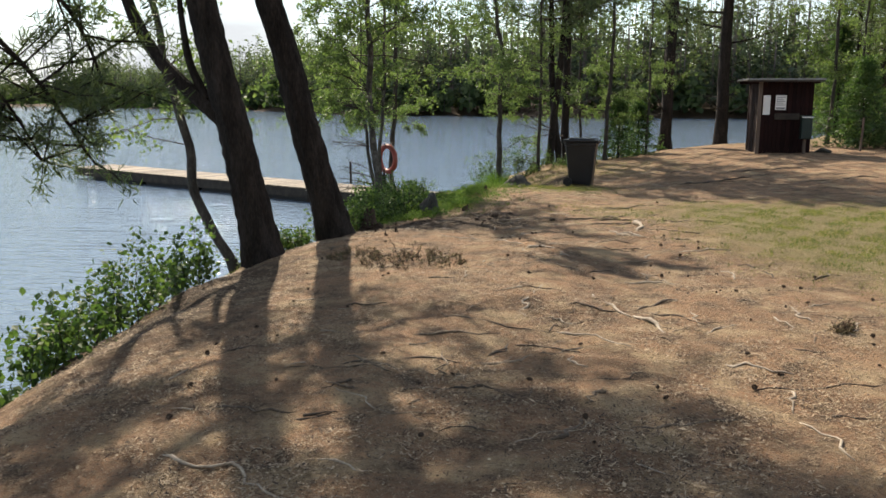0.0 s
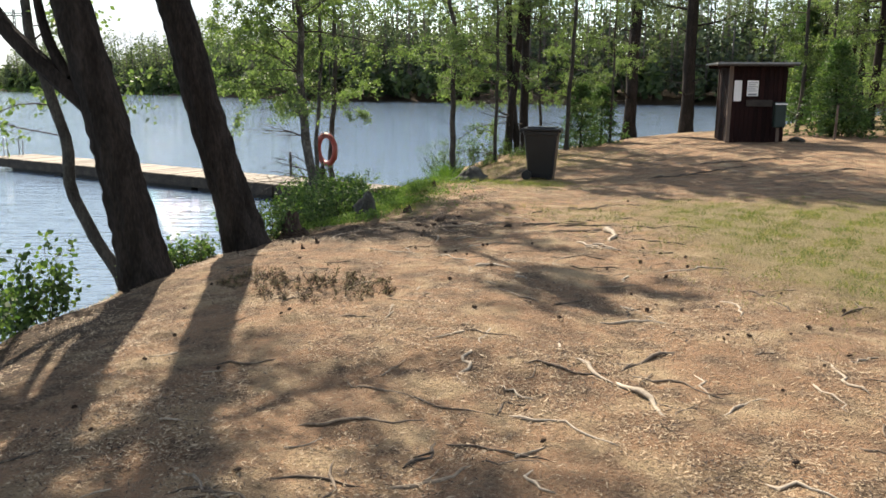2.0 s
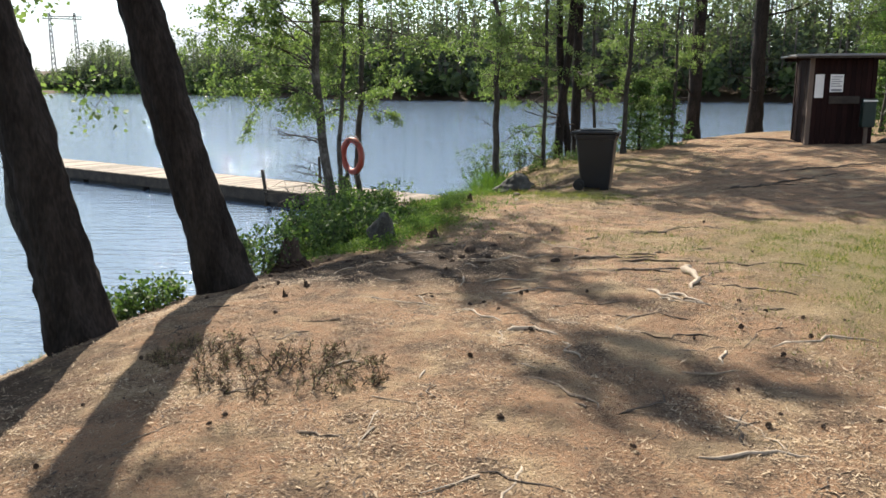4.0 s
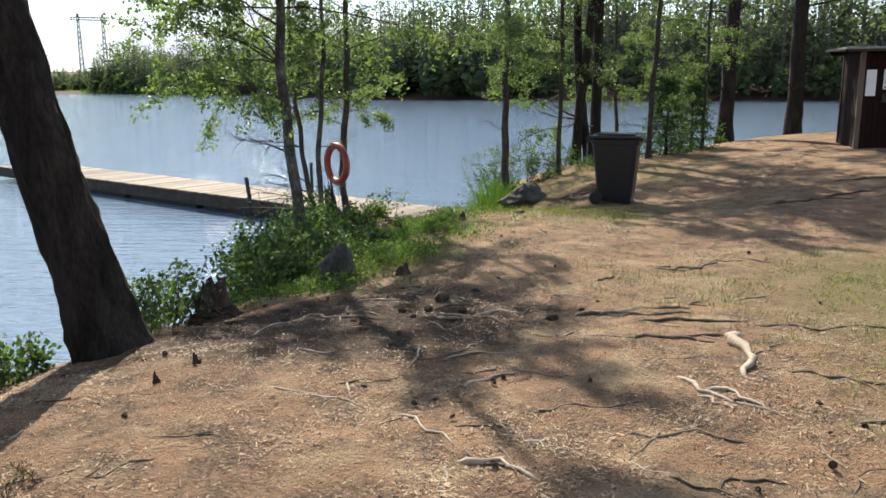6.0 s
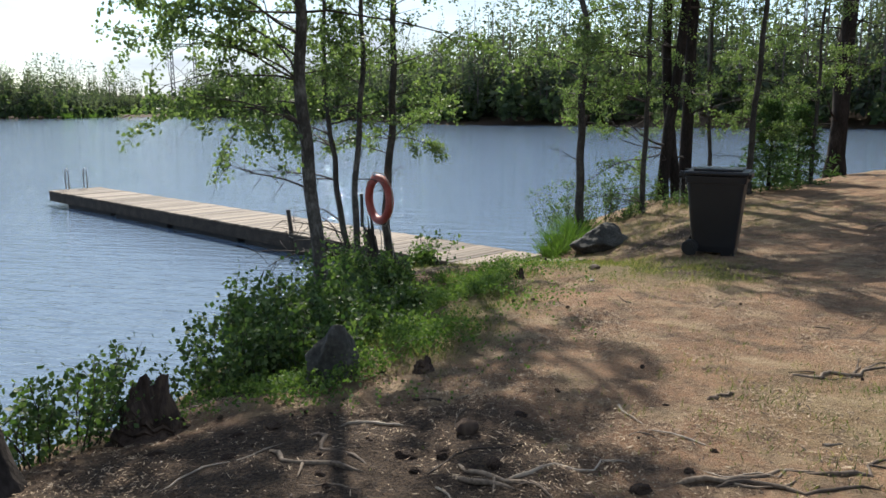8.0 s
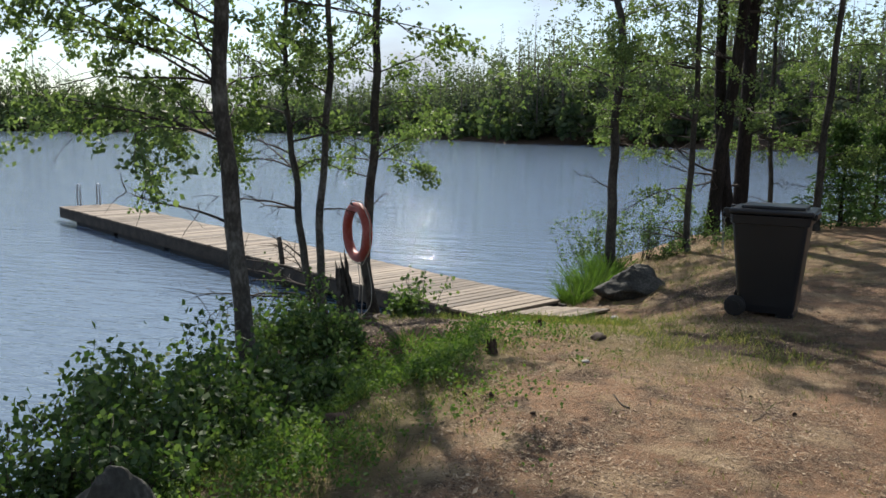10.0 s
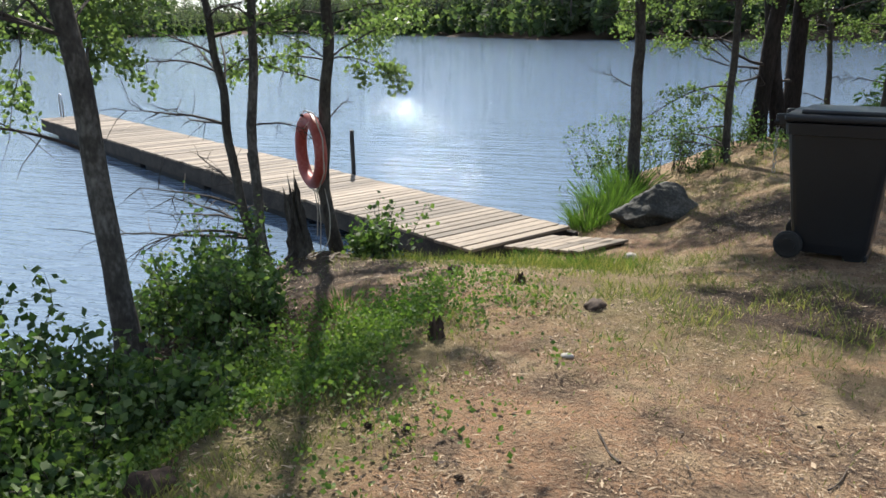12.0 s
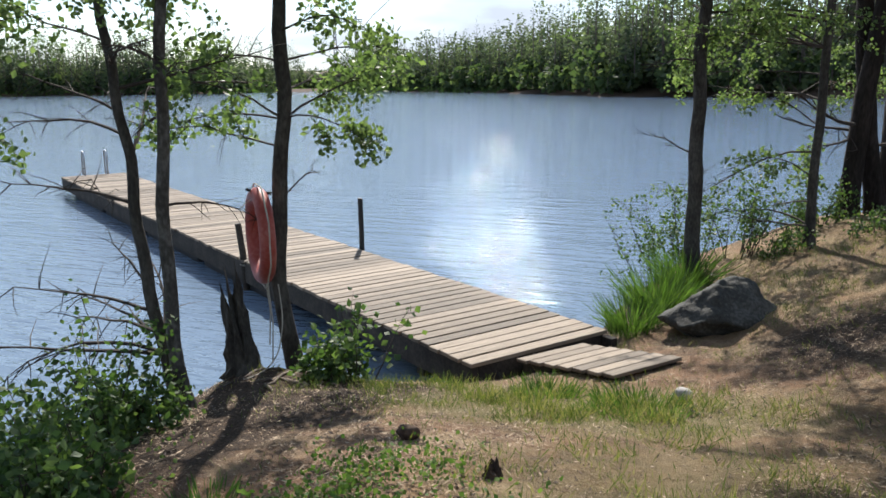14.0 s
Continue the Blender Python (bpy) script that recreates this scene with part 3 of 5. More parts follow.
def spruce(name, label, at, height, reach, seed, group=""):
    rng = np.random.default_rng(seed)
    z0 = float(ground_z(at[0], at[1])) - 0.04
    ob = thing(name, label, "tree", (at[0], at[1], z0), group=group)
    s, q, r = trunk_shape([(0, 0, 0), (0.02, 0.01, height * 0.5), (0, 0, height)], height * 0.016 + 0.01, 0.006, 8, rng, 0.3, 0.04, 16)
    part("trunk", s, BARK_PINE, ob, smooth=True)
    wood, at_, way_ = Shape(), [], []
    levels = max(8, int(height * 4.5))
    for i in range(levels):
        h = 0.06 + 0.92 * i / levels
        for j in range(6):
            az = j * 1.047 + i * 0.5 + rng.uniform(-0.2, 0.2)
            length = reach * (1.02 - h) * rng.uniform(0.75, 1.15) + 0.05
            p = limb((0, 0, h * height), (np.cos(az), np.sin(az), -0.1), length, 0.15, rng, 5, 0.05)
            wood.tube(p, np.linspace(0.004 + 0.006 * length, 0.002, 5), 4, cap=False)
            at_.extend(p[1:])
            way_.extend(np.diff(p, axis=0) + rng.normal(size=(4, 3)) * 0.03)
    tagged(part("brushwood", wood, TWIG, ob), kind="stuff")
    crown = Shape()
    needle_cloud(crown, np.array(at_), np.array(way_), rng, 16, 0.05 + 0.10 * reach, 0.010 + 0.008 * reach)
    part("crown", crown, SPRUCE, ob)
    return ob


def bush(label, at, radius, height, stems, leaves, size, seed, mat=None, group="", lean=(0, 0)):
    """Upright thin stems with leaves all along them."""
    rng = np.random.default_rng(seed)
    z0 = float(ground_z(at[0], at[1])) - 0.03
    ob = thing("bush", label, "bush", (at[0], at[1], z0), group=group)
    wood, anchors = Shape(), []
    for _ in range(int(stems * 1.4)):
        a, d = rng.uniform(0, 2 * np.pi), radius * np.sqrt(rng.uniform(0, 1)) * 0.75
        x, y = d * np.cos(a), d * np.sin(a)
        z = float(ground_z(at[0] + x, at[1] + y)) - z0 - 0.04
        length = height * rng.uniform(0.55, 1.1) * (1.1 - 0.45 * d / radius)
        p = limb((x, y, z), (x * 0.6 / radius + lean[0], y * 0.6 / radius + lean[1], 1.3), length, 0.1, rng, 7, 0.13)
        wood.tube(p, np.linspace(0.007, 0.002, 7), 4, cap=False)
        anchors.extend(p[2:])
        for j in range(2, 7):
            t = limb(p[j], rng.normal(size=3) + [0, 0, 0.4], length * rng.uniform(0.15, 0.35), 0.1, rng, 4)
            wood.tube(t, np.linspace(0.003, 0.001, 4), 3, cap=False)
            anchors.extend(t[1:])
    tagged(part("stemwood", wood, TWIG, ob), kind="stuff")
    foliage = Shape()
    leaf_cloud(foliage, np.array(anchors), rng, max(1, round(1.7 * leaves / len(anchors))), size * 1.2, size * 1.1, 0.40, 0.1)
    tagged(part("foliage", foliage, mat or LEAF_BUSH, ob), kind="stuff")
    return ob


# ---- the trees on the bank ----
pine("pine_tree", "thick leaning pine with dark furrowed bark and a forked limb", (-2.0, 8.05), [(0, 0, 0), (-0.18, 0, 0.95), (-0.35, 0, 1.75), (-0.5, 0, 2.46), (-0.62, 0, 3.03), (-0.92, 0.1, 5), (-1.1, 0.2, 8), (-1.15, 0.2, 12)],
     0.195, 11, 4.4, 32, 2.8, 19000, 0.15, 0.013, 0, "leaning pines on the bank", 44,
     [([(-0.42, 0, 1.72), (-0.6, 0, 1.9), (-0.86, 0, 2.1), (-1.22, 0, 2.42), (-1.5, 0.05, 2.9), (-1.75, 0.1, 4.0), (-1.9, 0.1, 5.5)], 0.095),
      ([(-0.62, 0, 2.0), (-0.82, 0.02, 2.35), (-0.88, 0.02, 2.9), (-0.95, 0.05, 3.8)], 0.055)])
pine("pine_tree", "thick leaning pine with plated dark brown bark", (-1.38, 9.5), [(0, 0, 0), (-0.26, 0, 0.95), (-0.46, 0, 1.75), (-0.64, 0, 2.5), (-0.84, 0, 3.2), (-1.3, 0, 5), (-1.8, 0, 9), (-2.0, 0, 13)],
     0.20, 12, 4.9, 32, 3.0, 21000, 0.15, 0.013, 0, "leaning pines on the bank", 44)
birch("alder_tree", "thin crooked grey-barked tree leaning over the water", (-2.85, 9.66), [(0, 0, 0), (-0.08, 0, 0.35), (-0.40, 0, 0.93), (-0.61, 0, 1.4), (-0.64, 0, 1.87), (-0.72, 0, 2.41), (-0.86, 0, 3.0), (-0.97, 0, 3.55), (-1.1, 0, 4.6), (-1.0, 0, 6)],
      0.085, 13, 2.1, 14, 1.3, 1500, 0.06, BARK_GREY, 0)
pine("pine_tree", "dark pine with a low drooping needle branch", (-2.95, 2.7), [(0, 0, 0), (-0.05, 0.1, 3), (-0.1, 0.1, 7), (-0.1, 0.2, 11)], 0.16, 14, 3.4, 26, 2.6, 70000, 0.11, 0.0055, 4, "leaning pines on the bank", 14,
     [([(-0.05, 0.1, 3.0), (0.0, 0.7, 3.1), (0.15, 1.4, 2.8), (0.3, 1.9, 2.35), (0.38, 2.2, 1.9)], 0.03),
      ([(-0.05, 0.1, 2.7), (-0.1, 0.7, 2.85), (0.0, 1.3, 2.6), (0.1, 1.8, 2.2), (0.15, 2.0, 1.8)], 0.025),
      ([(-0.05, 0.1, 3.3), (0.2, 0.8, 3.5), (0.35, 1.5, 3.3), (0.5, 2.1, 2.9), (0.5, 2.4, 2.4)], 0.03)])

birch("birch_tree", "slender grey-brown birch growing through a bush", (-1.44, 14.5), [(0, 0, 0), (-0.06, 0, 0.7), (-0.13, 0, 1.6), (-0.18, 0, 2.4), (-0.19, 0, 3.2), (-0.24, 0, 4.8), (-0.14, 0, 6.4), (0.0, 0, 7.8)],
      0.078, 21, 1.75, 84, 1.9, 34000, 0.046, BARK_BIRCH, 1, "birches by the jetty", low_side=175, thin=(5.0, 6.9))
birch("birch_tree", "thin twisted dark birch stem over the water", (-1.74, 16.62), [(0, 0, 0), (-0.09, 0, 0.3), (-0.12, 0, 0.7), (-0.25, 0, 1.05), (-0.27, 0, 1.42), (-0.31, 0, 1.9), (-0.36, 0, 2.3), (-0.4, 0, 5)],
      0.046, 22, 2.5, 18, 1.1, 4200, 0.042, BARK_GREY, 16, "birches by the jetty", low_side=180, bare_reach=1.0)
birch("birch_tree", "thin pale-flecked birch stem over the water", (-1.64, 16.56), [(0, 0, 0), (-0.08, 0, 0.4), (-0.1, 0, 1.0), (-0.04, 0, 1.55), (0.0, 0, 2.2), (0.05, 0, 3.2), (0.1, 0, 6)],
      0.048, 23, 2.6, 20, 1.1, 4600, 0.042, BARK_BIRCH, 3, "birches by the jetty")
birch("birch_tree", "dark knotted birch that carries the lifebuoy", (-1.45, 17.60), [(0, 0, 0), (-0.1, 0, 0.3), (-0.14, 0, 0.7), (-0.12, 0, 1.2), (-0.08, 0, 1.9), (-0.04, 0, 2.6), (0.0, 0, 4), (0.1, 0, 7)],
      0.066, 24, 1.7, 32, 1.25, 9500, 0.046, BARK_GREY, 2, "birches by the jetty")
birch("birch_tree", "dark-stemmed birch with bright leaves at the water's edge", (1.02, 21.2), [(0, 0, 0), (-0.02, 0, 0.75), (0.02, 0, 1.5), (0.0, 0, 2.5), (0.05, 0, 3.6), (-0.15, 0, 4.4), (-0.3, 0, 8)],
      0.08, 25, 2.5, 60, 1.8, 24000, 0.042, BARK_GREY, 3, "trees along the shore")
birch("birch_tree", "slim straight birch at the water's edge", (2.13, 21.75), [(0, 0, 0), (0.02, 0, 3), (0.0, 0, 6), (0.05, 0, 9)], 0.05, 26, 0.9, 74, 1.9, 26000, 0.046, BARK_GREY, 4, "trees along the shore", low_side=150)
pine("pine_tree", "leaning pine with brown bark at the shore", (2.58, 23.3), [(0, 0, 0), (0.02, 0, 0.8), (0.1, 0, 1.6), (0.22, 0, 2.6), (0.4, 0, 6), (0.4, 0, 11)], 0.115, 27, 4.6, 26, 2.4, 15000, 0.2, 0.014, 5, "trees along the shore")
pine("pine_tree", "straight pine with brown bark at the shore", (3.06, 24.0), [(0, 0, 0), (0.03, 0, 3), (0.02, 0, 7), (0.0, 0, 13)], 0.13, 28, 4.2, 28, 2.5, 16000, 0.2, 0.014, 6, "trees along the shore")
pine("pine_tree", "leaning brown pine crossing its neighbours at the shore", (2.92, 23.5), [(0, 0, 0), (-0.06, 0, 0.4), (-0.22, 0, 1.2), (-0.34, 0, 2.4), (-0.4, 0, 5), (-0.3, 0, 10)], 0.11, 127, 5.0, 18, 2.2, 9000, 0.2, 0.014, 6, "trees along the shore")
birch("birch_tree", "thin dark birch stem beside the pines", (3.74, 25.2), [(0, 0, 0), (-0.1, 0, 2), (-0.15, 0, 4), (-0.1, 0, 7)], 0.05, 29, 1.6, 34, 1.6, 14000, 0.042, BARK_GREY, 3, "trees along the shore")
birch("birch_tree", "slim birch with light leaves by the shore", (4.28, 23.7), [(0, 0, 0), (0.06, 0, 2), (0.15, 0, 5), (0.1, 0, 9)], 0.065, 30, 1.2, 40, 1.7, 15000, 0.042, BARK_GREY, 3, "trees along the shore")
birch("birch_tree", "thin young birch by the shore", (5.85, 25.4), [(0, 0, 0), (0.03, 0, 2.5), (0.0, 0, 7)], 0.045, 31, 1.0, 34, 1.5, 11000, 0.042, BARK_GREY, 2, "trees along the shore")
pine("pine_tree", "tall pine with rough brown bark", (6.97, 27.9), [(0, 0, 0), (0.05, 0, 3), (0.2, 0, 8), (0.2, 0, 16)], 0.20, 32, 4.2, 28, 2.8, 14000, 0.2, 0.015, 8, "tall pines by the hut", 18)
pine("pine_tree", "tall pine with dark straight trunk", (9.78, 31.0), [(0, 0, 0), (0.0, 0, 4), (0.05, 0, 9), (0.05, 0, 17)], 0.24, 33, 4.0, 30, 2.8, 14000, 0.2, 0.015, 8, "tall pines by the hut", 18)

# ---- woods behind the hut, and unseen light-blocking trees behind the camera ----
WOODS = "trees of the near wood"
kinds = [pine("pine_tree", "tall brown-barked pine in the near wood", (16.4, 30.6), [(0, 0, 0), (0.1, 0, 4), (0.2, 0, 9), (0.2, 0, 15)], 0.15, 41, 3.0, 28, 2.4, 6500, 0.24, 0.02, 8, WOODS),
         pine("pine_tree", "slender brown-barked pine in the near wood", (17.0, 36.0), [(0, 0, 0), (-0.1, 0, 4), (-0.1, 0, 9), (0.0, 0, 14)], 0.12, 42, 2.4, 28, 2.2, 6500, 0.24, 0.02, 8, WOODS),
         birch("birch_tree", "young birch with bright green leaves in the near wood", (12.9, 28.6), [(0, 0, 0), (0.1, 0, 3), (0.0, 0, 6), (0.1, 0, 10)], 0.07, 43, 0.9, 32, 2.0, 9500, 0.068, BARK_GREY, 2, WOODS),
         birch("birch_tree", "bushy green birch in the near wood", (14.2, 29.0), [(0, 0, 0), (-0.1, 0, 2), (-0.1, 0, 5), (0.0, 0, 8)], 0.06, 44, 0.5, 32, 2.2, 9500, 0.068, BARK_GREY, 2, WOODS),
         birch("birch_tree", "leafy light green birch in the near wood", (18.6, 33.0), [(0, 0, 0), (0.1, 0, 2), (0.2, 0, 5), (0.0, 0, 9)], 0.06, 45, 0.7, 32, 2.1, 9500, 0.068, BARK_BIRCH, 2, WOODS),
         spruce("spruce_tree", "dark green spruce in the near wood", (15.6, 34.5), 5.0, 1.5, 46, WOODS)]
rng = np.random.default_rng(5)
placed = [(16.4, 30.6), (17.0, 36.0), (12.9, 28.6), (14.2, 29.0), (18.6, 33.0), (15.6, 34.5)]
count = 0
while count < 54:
    x, y = rng.uniform(9, 44), rng.uniform(26, 58)
    if lake_distance(x, y) < 1.2 or min(math.hypot(x - a, y - b) for a, b in placed) < 1.5 or (x < 13 and y < 29) or (x < 15 and y > 29.5 and x < 13 + 0.3 * (y - 29.5)):
        continue
    placed.append((x, y))
    which = kinds[int(rng.choice(6, p=[0.14, 0.14, 0.22, 0.22, 0.2, 0.08]))]
    copy_thing(which, pose(x, y, float(ground_z(x, y)) - 0.06, 0, 0, rng.uniform(0, 360)))
    count += 1
for x, y, k in ((8.6, 33.5, 2), (7.6, 30.6, 4), (6.0, 29.4, 2), (9.0, 36.5, 3), (12.2, 40.0, 4), (4.6, 28.0, 4), (22.0, 27.5, 0), (19.5, 26.0, 3), (24.5, 24.5, 2), (21.5, 23.0, 4), (26.0, 28.0, 1), (28.0, 22.0, 3)):
    if lake_distance(x, y) > 0.8:
        copy_thing(kinds[k], pose(x, y, float(ground_z(x, y)) - 0.06, 0, 0, 71 * k + 13 * x))
# added trees, never in view, that hold back sky fill from behind the camera
rng = np.random.default_rng(16)
for i in range(16):
    x, y = rng.uniform(-4, 20), rng.uniform(-16, -5)
    if lake_distance(x, y) > 1.5:
        copy_thing(kinds[(0, 1, 2, 1, 0, 4)[i % 6]], pose(x, y, float(ground_z(x, y)) - 0.06, 0, 0, rng.uniform(0, 360)))
spruce("spruce_tree", "small bushy green spruce behind the hut", (12.9, 26.0), 3.1, 1.25, 51)
spruce("spruce_tree", "thin drooping pale green spruce sapling by the shore", (4.75, 24.2), 2.0, 0.75, 52)
spruce("spruce_tree", "small pale green spruce sapling by the shore", (5.6, 25.6), 1.9, 0.8, 53)

# ---- bushes ----
BANK = "bushes on the bank"
for label, at, radius, height, stems, leaves, size, seed in (
        ("leafy green bush on the bank by the water", (-2.68, 6.95), 0.38, 0.75, 12, 700, 0.05, 61),
        ("leafy green bush on the bank by the water", (-2.85, 6.05), 0.42, 0.85, 13, 800, 0.05, 62),
        ("dark leafy bush on the bank", (-2.85, 4.9), 0.36, 0.6, 12, 600, 0.058, 63),
        ("dark leafy bush on the bank", (-3.1, 3.9), 0.36, 0.55, 12, 500, 0.058, 64),
        ("small bright green saplings beside a stump", (-1.52, 10.3), 0.32, 0.62, 12, 800, 0.034, 65),
        ("small bright green saplings beside a stump", (-1.75, 10.85), 0.28, 0.62, 8, 420, 0.036, 66),
        ("low bright green shrub under the pine", (-1.9, 9.05), 0.3, 0.34, 14, 700, 0.036, 67),
        ("low bright green shrub under the pine", (-2.2, 8.65), 0.3, 0.26, 14, 700, 0.034, 89),
        ("low dark green bush on the slope", (-0.43, 12.46), 0.35, 0.32, 16, 900, 0.036, 90),
        ("low dark green bush on the slope", (-1.61, 16.05), 0.35, 0.34, 14, 700, 0.038, 94),
        ("leafy green bush on the slope below the path", (-0.5, 12.78), 0.38, 0.38, 18, 900, 0.038, 110),
        ("leafy green bush on the slope below the path", (-0.81, 13.18), 0.42, 0.45, 18, 1100, 0.038, 111),
        ("leafy green bush on the slope below the path", (-0.31, 13.4), 0.30, 0.28, 18, 700, 0.038, 112),
        ("leafy green bush on the slope below the path", (-0.9, 14.76), 0.40, 0.38, 18, 900, 0.038, 113),
        ("leafy green bush on the slope below the path", (-1.28, 15.04), 0.40, 0.42, 18, 1000, 0.038, 114),
        ("leafy green bush on the slope below the path", (-0.51, 14.25), 0.30, 0.26, 18, 650, 0.038, 115),
        ("leafy green bush on the slope below the path", (-0.19, 12.6), 0.26, 0.24, 18, 600, 0.038, 116),
        ("leafy green bush on the slope below the path", (-0.71, 12.03), 0.36, 0.40, 18, 900, 0.038, 117),
        ("dense green bush round a birch", (-1.31, 13.05), 0.62, 0.8, 30, 2600, 0.045, 68),
        ("dense green bush round a birch", (-0.94, 12.69), 0.55, 0.55, 26, 2000, 0.042, 69),
        ("dense green bush round a birch", (-0.64, 13.56), 0.5, 0.3, 22, 1300, 0.042, 70),
        ("low dark green bush on the bank", (-0.62, 11.84), 0.45, 0.55, 20, 1300, 0.038, 71),
        ("low dark green bush on the bank", (-1.25, 11.72), 0.45, 0.6, 18, 1200, 0.038, 72),
        ("leafy green bush above the water", (-1.59, 15.13), 0.36, 0.5, 12, 700, 0.042, 73),
        ("leafy green bush above the water", (-1.95, 16.1), 0.3, 0.45, 10, 520, 0.042, 74),
        ("upright leafy bush above the water", (-1.79, 15.94), 0.32, 0.75, 10, 700, 0.038, 118),
        ("pale green bush by the birch roots", (-0.96, 17.23), 0.24, 0.32, 9, 380, 0.042, 75),
        ("thin green sapling beside the jetty", (-0.87, 17.39), 0.16, 0.78, 5, 170, 0.05, 76),
        ("light green bush at the water's edge", (0.74, 21.73), 0.36, 1.25, 11, 800, 0.034, 77),
        ("light green bush at the water's edge", (1.41, 22.02), 0.3, 0.95, 10, 700, 0.034, 78),
        ("green bush along the shore", (2.2, 22.9), 0.35, 0.6, 10, 600, 0.034, 79),
        ("low green bush beside the shore pines", (2.01, 21.64), 0.35, 0.32, 12, 450, 0.032, 86),
        ("low green bush beside the shore pines", (2.79, 22.1), 0.4, 0.32, 12, 450, 0.032, 87),
        ("low green bush beside the shore pines", (3.44, 22.68), 0.5, 0.5, 14, 700, 0.045, 88),
        ("green bush along the shore", (9.44, 49.64), 0.5, 0.6, 16, 900, 0.055, 80),
        ("green bush along the shore", (13.05, 51.05), 0.5, 0.5, 16, 900, 0.06, 81),
        ("green bush along the shore", (20.43, 56.3), 0.5, 0.45, 16, 900, 0.06, 82),
        ("green undergrowth at the edge of the wood", (13.32, 25.97), 0.9, 1.1, 20, 1200, 0.07, 83),
        ("green undergrowth at the edge of the wood", (15.24, 26.06), 0.9, 1.0, 20, 1200, 0.07, 84),
        ("green undergrowth at the edge of the wood", (17.11, 24.1), 0.9, 0.9, 20, 1200, 0.07, 85)):
    bush(label, at, radius, height, stems, leaves, size, seed, None, BANK)


def heather(at, radius, height, seed):
    rng = np.random.default_rng(seed)
    z0 = float(ground_z(*at)) - 0.02
    ob = thing("heather", "dry brown heather clump with bare twigs", "shrub", (*at, z0), group="heather clumps")
    s = Shape()
    anchors, ways = [], []
    for _ in range(int(24 + 300 * radius[0] * radius[1])):
        a, d = rng.uniform(0, 2 * np.pi), np.sqrt(rng.uniform(0, 1))
        x, y = radius[0] * d * np.cos(a), radius[1] * d * np.sin(a)
        p = limb((x, y, float(ground_z(at[0] + x, at[1] + y)) - z0 - 0.01), (rng.normal() * 0.75, rng.normal() * 0.75, 1), height * rng.uniform(0.3, 1.35) * (1.2 - 0.85 * d), 0.1, rng, 5, 0.3)
        s.tube(p, np.linspace(0.004, 0.0015, 5), 3, cap=False)
        anchors.extend(p[1:])
        ways.extend(np.diff(p, axis=0))
    tagged(part("stemwood", s, TWIG, ob), kind="stuff")
    f = Shape()
    needle_cloud(f, anchors, ways, rng, 9, 0.028, 0.0030)
    tagged(part("foliage", f, HEATHER, ob), kind="stuff")


heather((-0.06, 6.64), (0.55, 0.42), 0.22, 91)
heather((-0.73, 7.03), (0.3, 0.3), 0.13, 92)
heather((3.2, 4.19), (0.07, 0.07), 0.12, 93)


# ---- grass, sedge and litter ----
def on_ground(x, y, lift=0.0):
    return np.stack([x, y, ground_z(x, y) + lift], -1)


def build_grass():
    rng = np.random.default_rng(6)
    n = 900000
    x, y = rng.uniform(-2.6, 9, n), rng.uniform(4, 22, n)
    g = grass_zone(x, y)
    tuft = np.clip(0.5 + 0.9 * waves(x, y, 4.3) + 0.5 * waves(x + 3, y, 9.7), 0, 1)
    d = lake_distance(x, y)
    keep = (rng.uniform(0, 1, n) < (g ** 1.5) * tuft * 0.95) & (d > 0.12) & ~((np.abs((x + 0.335) * 0.518 + (y - 18.18) * 0.855 - 0.73) < 0.75) & ((x + 0.335) * -0.8556 + (y - 18.18) * 0.5177 > -0.05))
    x, y, g, tuft = x[keep], y[keep], g[keep], tuft[keep]
    n = len(x)
    h = (0.020 + 0.075 * rng.uniform(0, 1, n) ** 2) * (0.6 + 0.9 * g * tuft) * np.where(x > 3.2, 0.6, 1.0) * np.where(y > 14.5, 1.35, 1.0)
    d = unit(np.stack([rng.normal(size=n) * 0.55, rng.normal(size=n) * 0.55, np.ones(n)], -1))
    w = unit(np.cross(d, rng.normal(size=(n, 3))))
    s = Shape()
    s.blades(on_ground(x, y, -0.004), d * h[:, None], w * 0.0022)
    tagged(part("grass", s, GRASS, None), "thin short green and straw-coloured grass", "grass", kind="stuff")


def build_sprigs():
    """Low berry shrubs and moss sprigs on the slope."""
    rng = np.random.default_rng(7)
    n = 170000
    x, y = rng.uniform(-1.6, 2.2, n), rng.uniform(10.2, 17.2, n)
    dens = np.exp(-((x + 0.05 - 0.13 * (y - 13)) / 0.6) ** 2) * np.clip((y - 10.4), 0, 1) * np.clip((15.7 - y) / 1.5, 0, 1) * np.clip(0.35 + 0.9 * waves(x, y, 2.9), 0, 1)
    past, marked = bank_edge(x, y)
    dens = np.maximum(dens * 0.5, 1.1 * marked * np.exp(-((past - 0.22) / 0.26) ** 2) * np.clip(0.6 + 0.6 * waves(x, y, 3.7), 0, 1))
    keep = (rng.uniform(0, 1, n) < dens) & (lake_distance(x, y) > 0.2)
    x, y = x[keep], y[keep]
    s = Shape()
    base = on_ground(x, y)
    base[:, 2] += rng.uniform(0.01, 0.11, len(x))
    leaf_cloud(s, base, rng, 4, 0.024, 0.022, 0.4, -0.3)
    tagged(part("berry_sprigs", s, SPRIG, None), "low bright green berry sprigs and moss on the slope", "undergrowth", kind="stuff")


